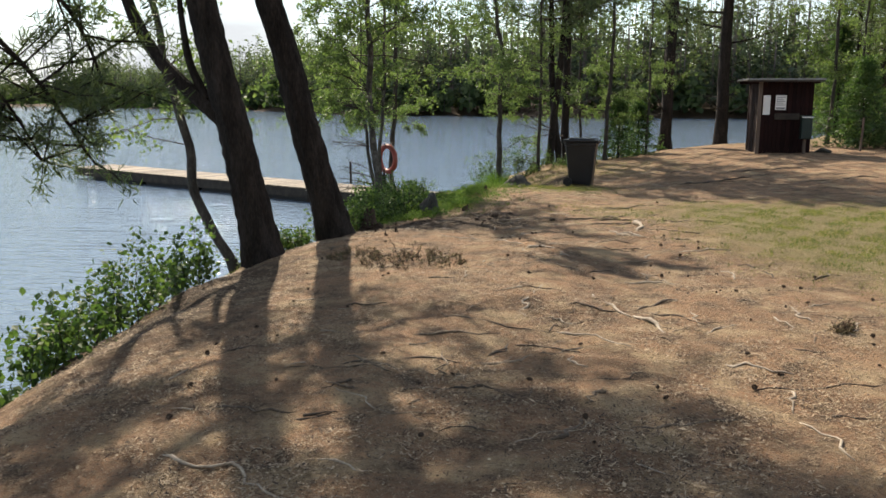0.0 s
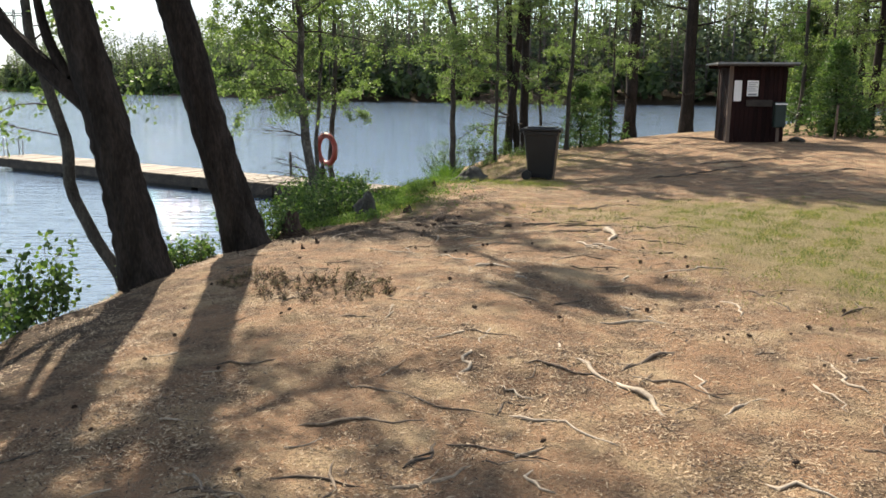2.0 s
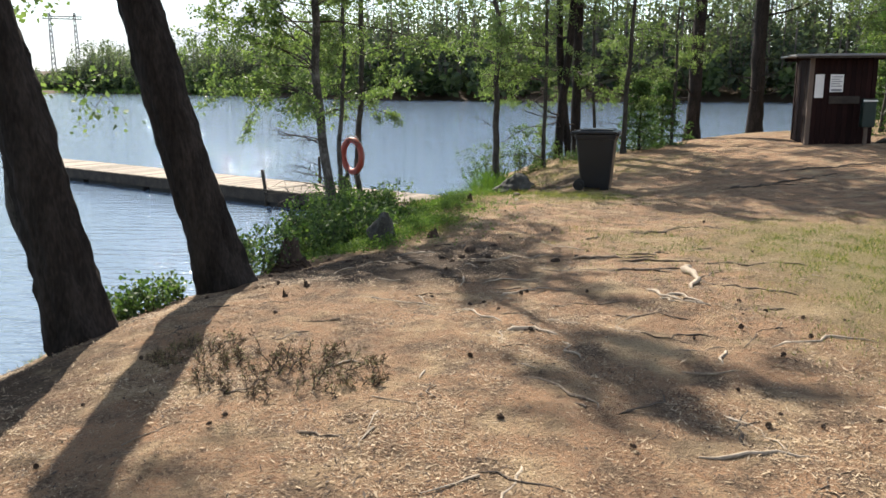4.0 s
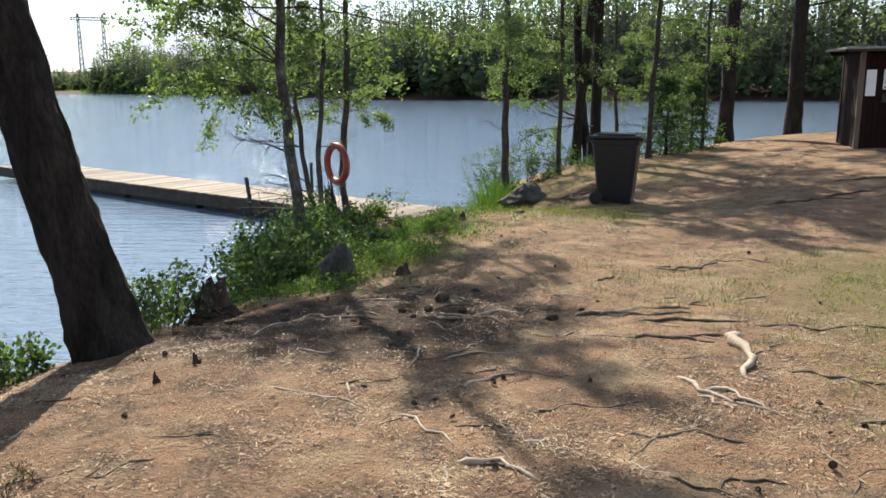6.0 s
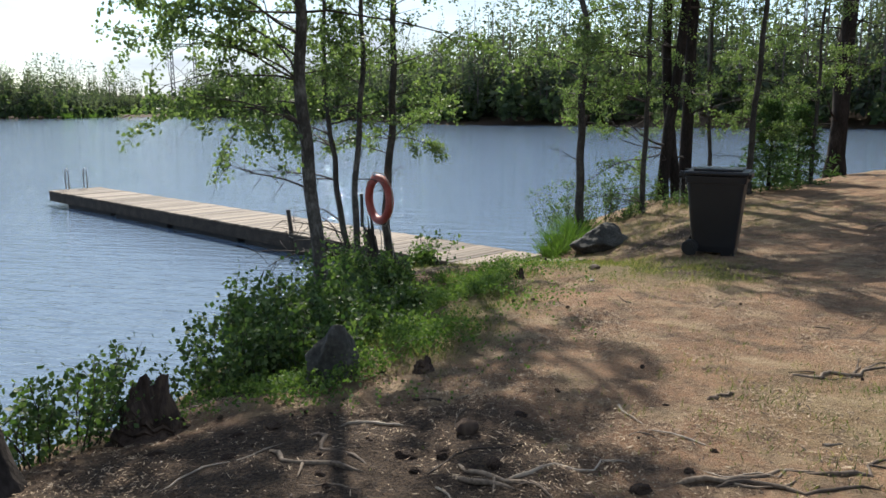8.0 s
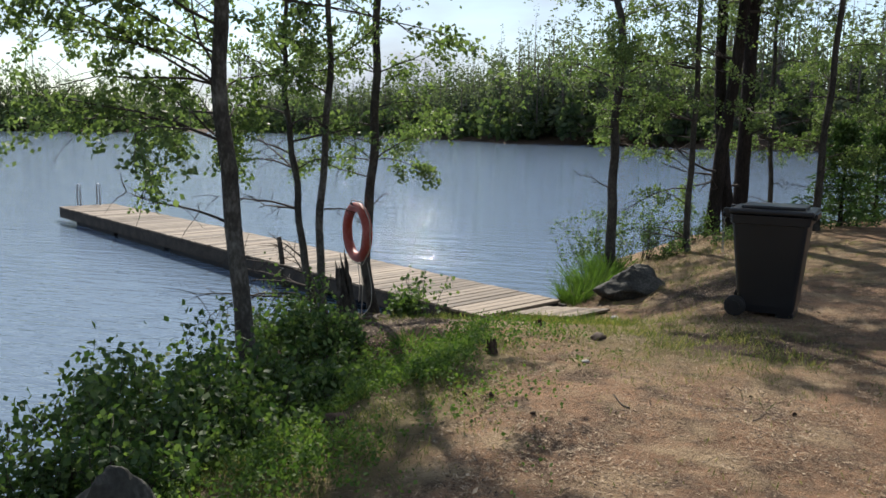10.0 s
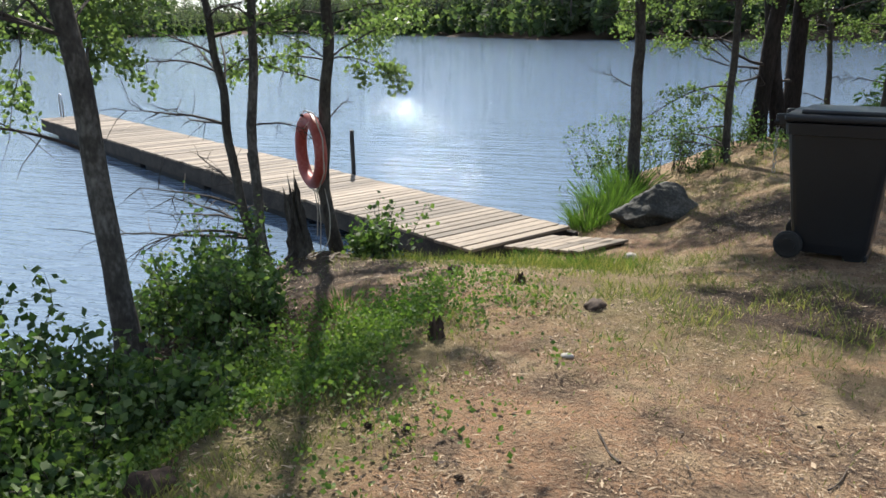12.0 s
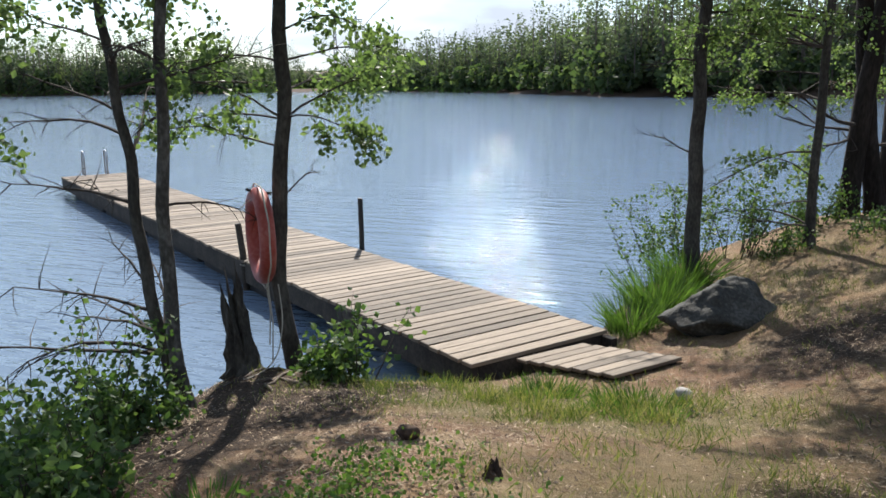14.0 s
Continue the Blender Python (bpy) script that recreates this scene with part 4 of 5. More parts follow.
def sedge(at, radius, height, blades, seed):
    rng = np.random.default_rng(seed)
    z0 = float(ground_z(*at)) - 0.03
    ob = thing("sedge", "bright green sedge tuft at the water's edge", "grass", (*at, z0), group="sedge tufts")
    a, d = rng.uniform(0, 2 * np.pi, blades), radius * np.sqrt(rng.uniform(0, 1, blades))
    base = np.stack([d * np.cos(a), d * np.sin(a), np.zeros(blades)], -1)
    way = unit(np.stack([np.cos(a) * 0.35 + rng.normal(size=blades) * 0.25, np.sin(a) * 0.35 + rng.normal(size=blades) * 0.25, np.ones(blades)], -1)) * (height * rng.uniform(0.5, 1.1, (blades, 1)))
    side = unit(np.cross(way, rng.normal(size=(blades, 3)))) * 0.005
    s = Shape()
    bend = unit(np.stack([np.cos(a), np.sin(a), np.zeros(blades)], -1)) * (0.10 * height)
    s.blades(base, way * 0.6 , side)
    s.blades(base + way * 0.45, way * 0.5 + bend - np.array([0, 0, 0.08 * height]), side * 0.8)
    tagged(part("tuft", s, REED, ob), kind="stuff")


def build_litter():
    rng = np.random.default_rng(8)
    n = 760000
    x, y = rng.uniform(-2.6, 5.5, n), 0.6 + 20.5 * rng.uniform(0, 1, n) ** 1.35
    keep = (lake_distance(x, y) > 0.4) & (rng.uniform(0, 1, n) > 0.7 * grass_zone(x, y)) & (rng.uniform(0, 1, n) > 0.75 * np.exp(-((x - 0.1) / 1.2) ** 2 - ((y - 9.8) / 0.9) ** 2)) & (rng.uniform(0, 1, n) < np.clip(0.42 + 0.7 * waves(x, y, 1.9) + 0.5 * waves(x + 4, y, 5.3), 0.12, 1))
    x, y = x[keep], y[keep]
    n = len(x)
    a = rng.uniform(0, 2 * np.pi, n)
    long = rng.uniform(0, 1, n) ** 3
    size = 0.012 + 0.046 * long
    d = np.stack([np.cos(a), np.sin(a), rng.normal(size=n) * 0.18], -1) * size[:, None]
    w = np.stack([-np.sin(a), np.cos(a), rng.normal(size=n) * 0.25], -1) * np.where(rng.uniform(0, 1, n) < 0.02, rng.uniform(0.004, 0.009, n), 0.0016 + 0.0020 * rng.uniform(0, 1, n))[:, None]
    s = Shape()
    s.blades(on_ground(x, y, 0.005), d, w)
    tagged(part("needle_litter", s, LITTER, None), "dry brown needles, bark flakes and leaf bits", "litter", kind="stuff")


build_grass()
build_sprigs()
build_litter()
sedge((0.66, 19.75), 0.2, 0.46, 420, 95)
sedge((0.8, 20.3), 0.24, 0.58, 560, 96)
sedge((0.98, 20.9), 0.22, 0.58, 460, 97)
sedge((0.45, 17.55), 0.2, 0.16, 260, 98)
sedge((1.1, 17.2), 0.3, 0.16, 360, 99)
sedge((-0.15, 14.9), 0.13, 0.19, 150, 100)


def root(x0, y0, x1, y1, r=0.02, bend=0.1, pale=False, fork=0, seed=0):
    """A half-buried root that snakes over the soil and tapers."""
    rng = np.random.default_rng(int(abs(x0 * 971 + y0 * 577 + x1 * 131) * 10) + seed)
    r = r * (0.54 if pale else 0.46)
    length = math.hypot(x1 - x0, y1 - y0)
    n = max(8, int(length / 0.06))
    t = np.linspace(0, 1, n)
    ux, uy = (x1 - x0) / length, (y1 - y0) / length
    kink = np.cumsum(rng.normal(size=n)) * 0.023
    kink = kink - np.linspace(kink[0], kink[-1], n)
    off = bend * length * (np.sin(t * np.pi) * rng.choice([-1, 1]) * 0.5 + 0.45 * np.sin(t * np.pi * rng.uniform(2, 5) + rng.uniform(0, 6)) * np.sin(t * np.pi)) + kink
    x, y = x0 + ux * length * t - uy * off, y0 + uy * length * t + ux * off
    lump = np.convolve(rng.normal(size=n + 2), np.ones(3) / 3, "valid")
    rad = r * (1.12 - 0.42 * t) * np.clip(np.minimum(t, 1 - t) * 9 + 0.35, 0, 1) * (1 + 0.3 * lump)
    rad = np.clip(rad, 0.15 * r, None)
    dip = np.convolve(rng.normal(size=n + 4), np.ones(5) / 5, "valid")
    z = ground_z(x, y) + rad * np.clip((0.55 if pale else 0.2) + 1.3 * dip, -0.8, 1.0) - 1.2 * rad * (np.abs(2 * t - 1) ** 8)
    ob = thing("tree_root", "bleached pale tree root lying on the soil" if pale else "knotted brown tree root snaking over the soil", "root", (x0, y0, float(ground_z(x0, y0))), group="roots in the path")
    s = Shape()
    p = np.stack([x - x0, y - y0, z - float(ground_z(x0, y0))], -1)
    s.tube(p, rad, 9, 0.13, rng)
    for _ in range(fork):
        k = int(rng.integers(n // 3, n - 2))
        a = math.atan2(uy, ux) + rng.choice([-1, 1]) * rng.uniform(0.5, 1.0)
        m = 6
        q = np.stack([p[k, 0] + np.cos(a) * np.linspace(0, 0.3 * length, m), p[k, 1] + np.sin(a) * np.linspace(0, 0.3 * length, m)], -1)
        zz = ground_z(q[:, 0] + x0, q[:, 1] + y0) - float(ground_z(x0, y0)) + 0.3 * rad[k]
        s.tube(np.column_stack([q, zz]), np.linspace(rad[k] * 0.7, rad[k] * 0.25, m), 6, 0.1, rng)
    part("root", s, ROOT_PALE if pale else ROOT, ob, smooth=True)


root(1.18, 5.59, 1.12, 5.22, 0.016, 0.09, True)
root(1.04, 5.13, 0.95, 4.52, 0.02, 0.09, True)
root(1.59, 5.30, 1.82, 4.56, 0.024, 0.12, True)
root(1.82, 4.61, 1.98, 4.09, 0.028, 0.07, True)
root(2.29, 5.11, 1.87, 4.76, 0.022, 0.12, False, 1)
root(1.34, 4.86, 1.83, 4.74, 0.018, 0.09)
root(0.35, 4.61, 1.19, 4.18, 0.014, 0.09)
root(1.20, 4.20, 1.69, 3.80, 0.012, 0.09, True)
root(0.17, 4.05, 0.84, 4.10, 0.015, 0.09)
root(0.84, 3.92, 0.70, 3.63, 0.026, 0.12, False, 1)
root(0.14, 3.50, 0.62, 3.43, 0.012, 0.09)
root(0.62, 3.45, 1.02, 3.65, 0.022, 0.12, False, 1)
root(1.01, 3.66, 1.40, 3.61, 0.02, 0.09)
root(0.88, 3.86, 1.37, 3.69, 0.014, 0.09)
root(1.26, 3.58, 1.33, 3.38, 0.012, 0.09, True)
root(0.20, 2.94, 0.47, 2.98, 0.014, 0.09)
root(0.45, 2.97, 1.03, 2.96, 0.024, 0.12, False, 1)
root(1.29, 2.88, 1.38, 3.00, 0.02, 0.09)
root(1.71, 4.06, 2.08, 3.89, 0.014, 0.09)
root(2.27, 4.71, 2.26, 4.35, 0.01, 0.09, True)
root(2.24, 4.18, 2.57, 4.33, 0.014, 0.09, True)
root(2.84, 4.51, 2.85, 4.14, 0.014, 0.09, True)
root(2.19, 3.47, 2.54, 3.27, 0.014, 0.09, True)
root(-0.22, 3.36, 0.12, 3.23, 0.014, 0.09)
root(-0.47, 5.03, -0.02, 4.67, 0.012, 0.09)
root(1.15, 4.53, 1.35, 4.39, 0.012, 0.09, True)
root(1.91, 3.12, 1.92, 2.96, 0.012, 0.09)
root(1.16, 7.65, 1.46, 7.42, 0.018, 0.09)
root(2.10, 6.83, 2.42, 6.81, 0.018, 0.09)
root(2.29, 8.36, 2.54, 8.11, 0.018, 0.09, True)
root(-0.86, 2.09, -0.12, 1.63, 0.016, 0.09, True)
root(-0.79, 2.67, -0.32, 2.57, 0.014, 0.09)
root(1.01, 2.23, 1.20, 2.57, 0.022, 0.12, False, 1)
root(1.24, 2.79, 1.37, 3.04, 0.02, 0.09)
root(2.43, 3.04, 2.32, 2.67, 0.014, 0.09, True)
root(2.31, 2.56, 2.39, 2.10, 0.013, 0.09, True)
root(1.41, 2.43, 2.00, 2.56, 0.02, 0.09)
root(2.18, 2.95, 3.00, 3.12, 0.014, 0.09)
root(2.51, 2.65, 2.73, 2.63, 0.016, 0.09)
root(-0.08, 1.99, 0.19, 1.88, 0.012, 0.09, True)
root(1.13, 7.56, 1.47, 7.37, 0.028, 0.07, True)
root(1.48, 7.29, 1.56, 6.97, 0.018, 0.09, True)
root(0.76, 8.03, 1.11, 7.67, 0.011, 0.09, True)
root(1.07, 7.92, 1.36, 7.82, 0.012, 0.09)
root(1.41, 7.75, 1.63, 7.66, 0.011, 0.09, True)
root(1.79, 8.58, 2.19, 8.54, 0.012, 0.09)
root(2.21, 8.56, 2.58, 8.08, 0.028, 0.07, True)
root(2.69, 9.40, 2.55, 8.52, 0.046, 0.03, True)
root(1.41, 9.44, 2.04, 9.33, 0.028, 0.12, False, 1)
root(2.02, 9.32, 2.66, 9.34, 0.036, 0.12, False, 1)
root(1.89, 9.82, 2.55, 9.90, 0.026, 0.12, False, 1)
root(2.08, 9.66, 2.93, 9.67, 0.02, 0.09)
root(2.87, 9.59, 3.78, 9.52, 0.02, 0.09)
root(2.64, 8.87, 2.95, 8.62, 0.024, 0.12, False, 1)
root(2.93, 8.62, 3.32, 8.44, 0.024, 0.12, False, 1)
root(1.82, 7.81, 2.38, 7.81, 0.013, 0.09)
root(1.83, 7.59, 2.02, 7.42, 0.01, 0.09, True)
root(2.82, 8.01, 3.10, 8.09, 0.016, 0.09)
root(2.15, 7.15, 2.48, 7.26, 0.014, 0.09)
root(2.46, 7.20, 2.36, 6.93, 0.02, 0.09, True)
root(2.66, 11.55, 3.50, 12.01, 0.022, 0.12, False, 1)
root(3.48, 12.03, 3.80, 11.74, 0.02, 0.09)
root(2.93, 10.33, 3.21, 10.41, 0.02, 0.09)
root(0.83, 9.85, 1.25, 9.58, 0.026, 0.12, False, 1)
root(-0.03, 10.27, 0.49, 9.82, 0.024, 0.12, False, 1)
root(-0.12, 10.00, 0.43, 9.77, 0.026, 0.12, False, 1)
root(0.83, 9.73, 1.10, 9.63, 0.026, 0.12, False, 1)
root(1.56, 10.29, 1.72, 10.30, 0.02, 0.09)
root(1.73, 9.83, 2.34, 10.04, 0.03, 0.12, False, 1)
root(2.29, 10.02, 2.68, 10.24, 0.028, 0.12, False, 1)
root(2.53, 11.55, 3.19, 11.87, 0.022, 0.12, False, 1)
root(2.00, 10.95, 2.16, 11.07, 0.024, 0.12, False, 1)
root(4.61, 15.81, 7.2, 17.46, 0.04, 0.05, False, 1)
root(6.31, 17.88, 8.54, 18.58, 0.045, 0.05, False, 1)
root(7.0, 15.89, 8.97, 16.1, 0.035, 0.06)
root(4.93, 18.53, 6.08, 19.52, 0.035, 0.06)

rng = np.random.default_rng(15)
for i in range(84):
    x, y, turn = rng.uniform(-1.2, 3.8), 1.4 + 9 * rng.uniform() ** 1.3, rng.normal(0.1, 0.7)
    long = rng.uniform(0.2, 0.7)
    root(x, y, x + long * math.cos(turn), y + long * math.sin(turn), rng.uniform(0.006, 0.018), 0.12, i % 3 == 0, int(i % 3 == 1), i)

for x, y, turn, long in ((-1.35, 17.3, 200, 0.5), (-1.3, 17.25, 290, 0.55), (-1.25, 17.35, 330, 0.5), (-1.5, 17.2, 255, 0.45), (-1.2, 17.1, 310, 0.35), (-1.6, 16.4, 300, 0.5), (-1.4, 16.9, 20, 0.4)):
    root(x, y, x + long * math.cos(radians(turn)), y + long * math.sin(radians(turn)), 0.03, 0.14, False, 2, 3)

cone_shape = Shape()
for i in range(7):
    k = np.linspace(0, 2 * np.pi, 7)[:-1] + i * 0.5
    rr = 0.017 * math.sin(math.pi * (0.14 + 0.78 * i / 6)) + 0.003
    p = np.stack([np.cos(k) * rr * 0.5, np.sin(k) * rr * 0.5, np.full(6, 0.006 + i * 0.006)], -1)
    dd = np.stack([np.cos(k) * rr * 0.75, np.sin(k) * rr * 0.75, np.full(6, 0.007)], -1)
    cone_shape.blades(p, dd, np.stack([-np.sin(k), np.cos(k), np.zeros(6)], -1) * 0.006)
cone_shape.tube([(0, 0, 0), (0, 0, 0.02), (0, 0, 0.045)], [0.008, 0.013, 0.002], 6)
cone_mesh = cone_shape.mesh("pine_cone", CONE)
rng = np.random.default_rng(9)
for _ in range(110):
    x, y = rng.uniform(-1.4, 4.0), rng.uniform(1.4, 14.0)
    ob = new("pine_cone", cone_mesh)
    k = rng.uniform(0.4, 0.8)
    ob.matrix_world = pose(x, y, float(ground_z(x, y)) + 0.012, rng.uniform(60, 110), 0, rng.uniform(0, 360)) @ Matrix.Diagonal((k, k, k, 1))
    tagged(ob, "dark brown pine cone lying on the soil", "pine cone", "pine cones")
for _ in range(70):
    x, y, a = rng.uniform(-1.6, 4.2), rng.uniform(1.4, 13.5), rng.uniform(0, 6.28)
    length = rng.uniform(0.08, 0.32)
    p = limb((0, 0, 0), (math.cos(a), math.sin(a), 0), length, 0, rng, 6, 0.12)
    p[:, 2] = ground_z(p[:, 0] + x, p[:, 1] + y) - float(ground_z(x, y)) + 0.006
    s = Shape()
    s.tube(p, np.linspace(0.005, 0.002, 6) * rng.uniform(0.8, 1.7), 5, 0.1, rng)
    ob = part("twig", s, ROOT if rng.uniform() < 0.6 else ROOT_PALE, None)
    ob.location = (x, y, float(ground_z(x, y)))
    tagged(ob, "dry broken twig lying on the soil", "twig", "fallen twigs")


# ---- stones and stumps ----
def boulder(name, label, at, size, seed, mat, sharp=0.25, sink=0.25, turn=0.0, detail=4, taper=0.0):
    rng = np.random.default_rng(seed)
    bm = bmesh.new()
    bmesh.ops.create_icosphere(bm, subdivisions=detail, radius=1)
    cuts = [(unit(rng.normal(size=3) + [0, 0, 0.3]), rng.uniform(0.55, 0.85)) for _ in range(12)]
    for v in bm.verts:
        p = np.array(v.co)
        for nrm, c in cuts:
            e = p @ nrm - c
            if e > 0:
                p = p - nrm * e * 0.93
        p = p * (1 + sharp * 0.35 * noise.noise(Vector(p * 1.6 + seed)) + 0.09 * noise.noise(Vector(p * 4 + seed)) + 0.04 * noise.noise(Vector(p * 11)) + 0.02 * noise.noise(Vector(p * 23)))
        p[:2] *= 1 - taper * (p[2] + 1) / 2
        v.co = Vector(p * np.array(size))
    ob = part(name, from_bm(bm), mat, None, smooth=True)
    ob.matrix_world = pose(at[0], at[1], float(ground_z(*at)) + size[2] * (1 - 2 * sink), 0, 0, turn)
    return tagged(ob, label, "rock")


boulder("boulder", "large dark grey lichen-flecked boulder beside the jetty", (1.40, 19.6), (0.54, 0.46, 0.36), 21, STONE, 0.5, 0.38, 20, 5, 0.15)
boulder("boulder", "pointed grey rock on the bank edge", (-0.2, 11.22), (0.26, 0.2, 0.33), 13, STONE, 0.9, 0.34, 65, 4, 0.45)
boulder("stone", "small pale stone in the grass", (1.31, 17.63), (0.09, 0.07, 0.06), 5, PEBBLE, 0.3, 0.3, 10, 2)
boulder("stone", "small brown stone on the soil", (1.35, 14.9), (0.075, 0.055, 0.045), 6, CONE, 1.4, 0.38, 70, 3)
boulder("stone", "small flat pale stone on the soil", (1.33, 14.07), (0.035, 0.025, 0.014), 7, PEBBLE, 0.3, 0.2, 0, 2)
boulder("stone", "clod of dark earth on the slope", (0.12, 12.71), (0.10, 0.08, 0.07), 18, DEADWOOD, 0.6, 0.3, 30, 3)
boulder("stone", "clod of dark earth in the soil", (0.79, 10.26), (0.07, 0.06, 0.05), 19, DEADWOOD, 0.6, 0.3, 0, 3)
boulder("stone", "clod of dark earth in the grass", (0.25, 15.87), (0.07, 0.06, 0.05), 20, DEADWOOD, 0.6, 0.3, 0, 3)


clods = []
for k in range(3):
    bm = bmesh.new()
    bmesh.ops.create_icosphere(bm, subdivisions=2, radius=1)
    for v in bm.verts:
        v.co *= 1 + 0.55 * noise.noise(v.co * 1.3 + Vector((k * 7, 0, 0))) + 0.25 * noise.noise(v.co * 3.1)
    clods.append(from_bm(bm).mesh("earth_clod", DEADWOOD))
rng = np.random.default_rng(12)
for _ in range(55):
    x, y = rng.normal(0.25, 0.75), rng.normal(10.1, 0.45)
    if lake_distance(x, y) < 0.5:
        continue
    k = 0.009 + 0.028 * rng.uniform() ** 2.5
    ob = new("earth_clod", clods[int(rng.integers(3))])
    ob.matrix_world = pose(x, y, float(ground_z(x, y)) + k * 0.1, 0, 0, rng.uniform(0, 360)) @ Matrix.Diagonal((k * rng.uniform(0.8, 1.6), k, k * rng.uniform(0.4, 0.8), 1))
    tagged(ob, "dark clod of earth and rotten wood", "clod", "clods on the bank")


def stump(label, at, r, height, seed, ragged=0.5, lean=(0, 0), mat=None):
    """A broken stump with a splintered top."""
    rng = np.random.default_rng(seed)
    z0 = float(ground_z(*at)) - 0.05
    ob = thing("stump", label, "stump", (*at, z0))
    sides, rings = 18, 12
    th = np.linspace(0, 2 * np.pi, sides, endpoint=False)
    top = height * (1 - ragged * (0.5 + 0.5 * np.sin(th + seed)) + 0.14 * rng.normal(size=sides))
    s = Shape()
    t = np.linspace(0, 1, rings)[:, None]
    zz = t * top[None]
    rr = r * (1 - 0.45 * t) * (1 + 0.5 * np.exp(-zz / (0.5 * r))) * (1 + 0.10 * rng.normal(size=(rings, sides)) + 0.10 * np.sin(3 * th + seed)[None])
    v = np.stack([rr * np.cos(th) + lean[0] * zz, rr * np.sin(th) + lean[1] * zz, zz], -1).reshape(-1, 3)
    f = [(i * sides + j, i * sides + (j + 1) % sides, (i + 1) * sides + (j + 1) % sides, (i + 1) * sides + j) for i in range(rings - 1) for j in range(sides)]
    c = np.array([[lean[0] * height * 0.4, lean[1] * height * 0.4, float(top.min()) * 0.8]])
    f += [((rings - 1) * sides + j, (rings - 1) * sides + (j + 1) % sides, rings * sides) for j in range(sides)]
    s.add(np.concatenate([v, c]), f)
    part("wood", s, mat or DEADWOOD, ob)


stump("dark rotten broken stump on the bank edge", (-1.04, 10.52), 0.2, 0.36, 2, 0.6)
stump("leaning broken trunk stub beside the lifebuoy", (-1.66, 17.2), 0.115, 0.72, 4, 0.22, (-0.14, 0), BARK_GREY)
stump("small cut dark stump in the grass", (0.655, 14.22), 0.05, 0.16, 5, 0.3)
stump("small rotten stump at the grass edge", (0.35, 11.29), 0.07, 0.13, 6, 0.4)
stump("little broken stub in the soil", (-0.47, 8.72), 0.035, 0.12, 7, 0.4)
stump("little broken stub in the soil", (-0.56, 8.4), 0.03, 0.10, 8, 0.4)
stump("small dark stump in the grass", (0.81, 15.45), 0.05, 0.11, 9, 0.3)


# ---- jetty ----
JU = Vector((-0.8407, 0.5415, 0))
JETTY_AT, JETTY_LONG, JETTY_WIDE, DECK_Z = (-0.31, 18.25), 16.75, 1.455, 0.40
jetty = thing("jetty", "long weathered wooden plank jetty reaching into the lake", "jetty", (*JETTY_AT, 0), math.degrees(math.atan2(JU.y, JU.x)))
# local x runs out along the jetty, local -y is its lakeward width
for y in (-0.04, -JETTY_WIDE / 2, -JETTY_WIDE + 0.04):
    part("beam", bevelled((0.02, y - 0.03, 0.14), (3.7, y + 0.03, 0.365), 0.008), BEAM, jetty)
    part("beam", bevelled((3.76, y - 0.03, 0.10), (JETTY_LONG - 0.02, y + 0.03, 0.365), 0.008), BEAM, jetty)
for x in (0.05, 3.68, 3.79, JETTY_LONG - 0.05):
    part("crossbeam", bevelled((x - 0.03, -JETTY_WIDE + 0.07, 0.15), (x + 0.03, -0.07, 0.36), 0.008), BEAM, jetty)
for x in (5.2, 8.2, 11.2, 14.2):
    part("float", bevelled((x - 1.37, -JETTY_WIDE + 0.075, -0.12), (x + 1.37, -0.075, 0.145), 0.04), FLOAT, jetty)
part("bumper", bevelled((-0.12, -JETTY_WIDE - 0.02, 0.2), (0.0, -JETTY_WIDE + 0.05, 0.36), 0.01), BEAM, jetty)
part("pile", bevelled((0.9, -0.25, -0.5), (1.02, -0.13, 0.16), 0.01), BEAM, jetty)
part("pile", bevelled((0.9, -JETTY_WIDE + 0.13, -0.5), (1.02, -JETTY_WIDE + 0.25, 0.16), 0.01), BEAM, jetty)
post = thing("post", "thin dark mooring post at the jetty", "post", (-3.33, 22.1, 0), group="jetty posts")
s = Shape()
s.tube([(0, 0, -1), (0.005, 0, 0.5), (0.0, 0, 1.05)], [0.035, 0.035, 0.034], 12)
part("pole", s, DARKPOST, post, smooth=False)
post = thing("post", "short brown wooden mooring post beside the jetty", "post", (-4.36, 20.88, 0), group="jetty posts")
s = Shape()
s.tube([(0.06, 0, -1), (0.0, 0, 0.45), (-0.05, 0, 0.85)], [0.045, 0.043, 0.04], 10)
part("pole", s, BEAM, post)
s = Shape()
s.tube([(0.02, -0.06, 0.33), (0.07, -0.02, 0.33), (0.03, 0.06, 0.33), (-0.05, 0.03, 0.33), (0.0, -0.06, 0.34)], [0.012] * 5, 6)
part("rope", s, ROPE, post, "pale rope loop round the post")

ladder = thing("ladder", "steel bathing ladder with two tall hoop handrails", "ladder", Vector((*JETTY_AT, DECK_Z)) + JU * (JETTY_LONG - 0.08) - Vector((0, 0, 0)), math.degrees(math.atan2(JU.y, JU.x)))
for y in (-0.52, -1.05):
    s = Shape()
    a = np.linspace(0, np.pi, 9)
    hoop = [(-0.12, y, 0.0), (-0.12, y, 0.3)] + [(-0.0 - 0.12 * math.cos(k), y, 0.52 + 0.10 * math.sin(k)) for k in a] + [(0.12, y, 0.3), (0.12, y, -1.2)]
    s.tube(smooth_path(hoop, 40), [0.02] * 40, 8)
    part("handrail", s, STEEL, ladder, smooth=True)
for z in (-0.35, -0.62, -0.89):
    part("rung", bevelled((0.09, -1.05, z), (0.16, -0.52, z + 0.03), 0.008), STEEL, ladder)

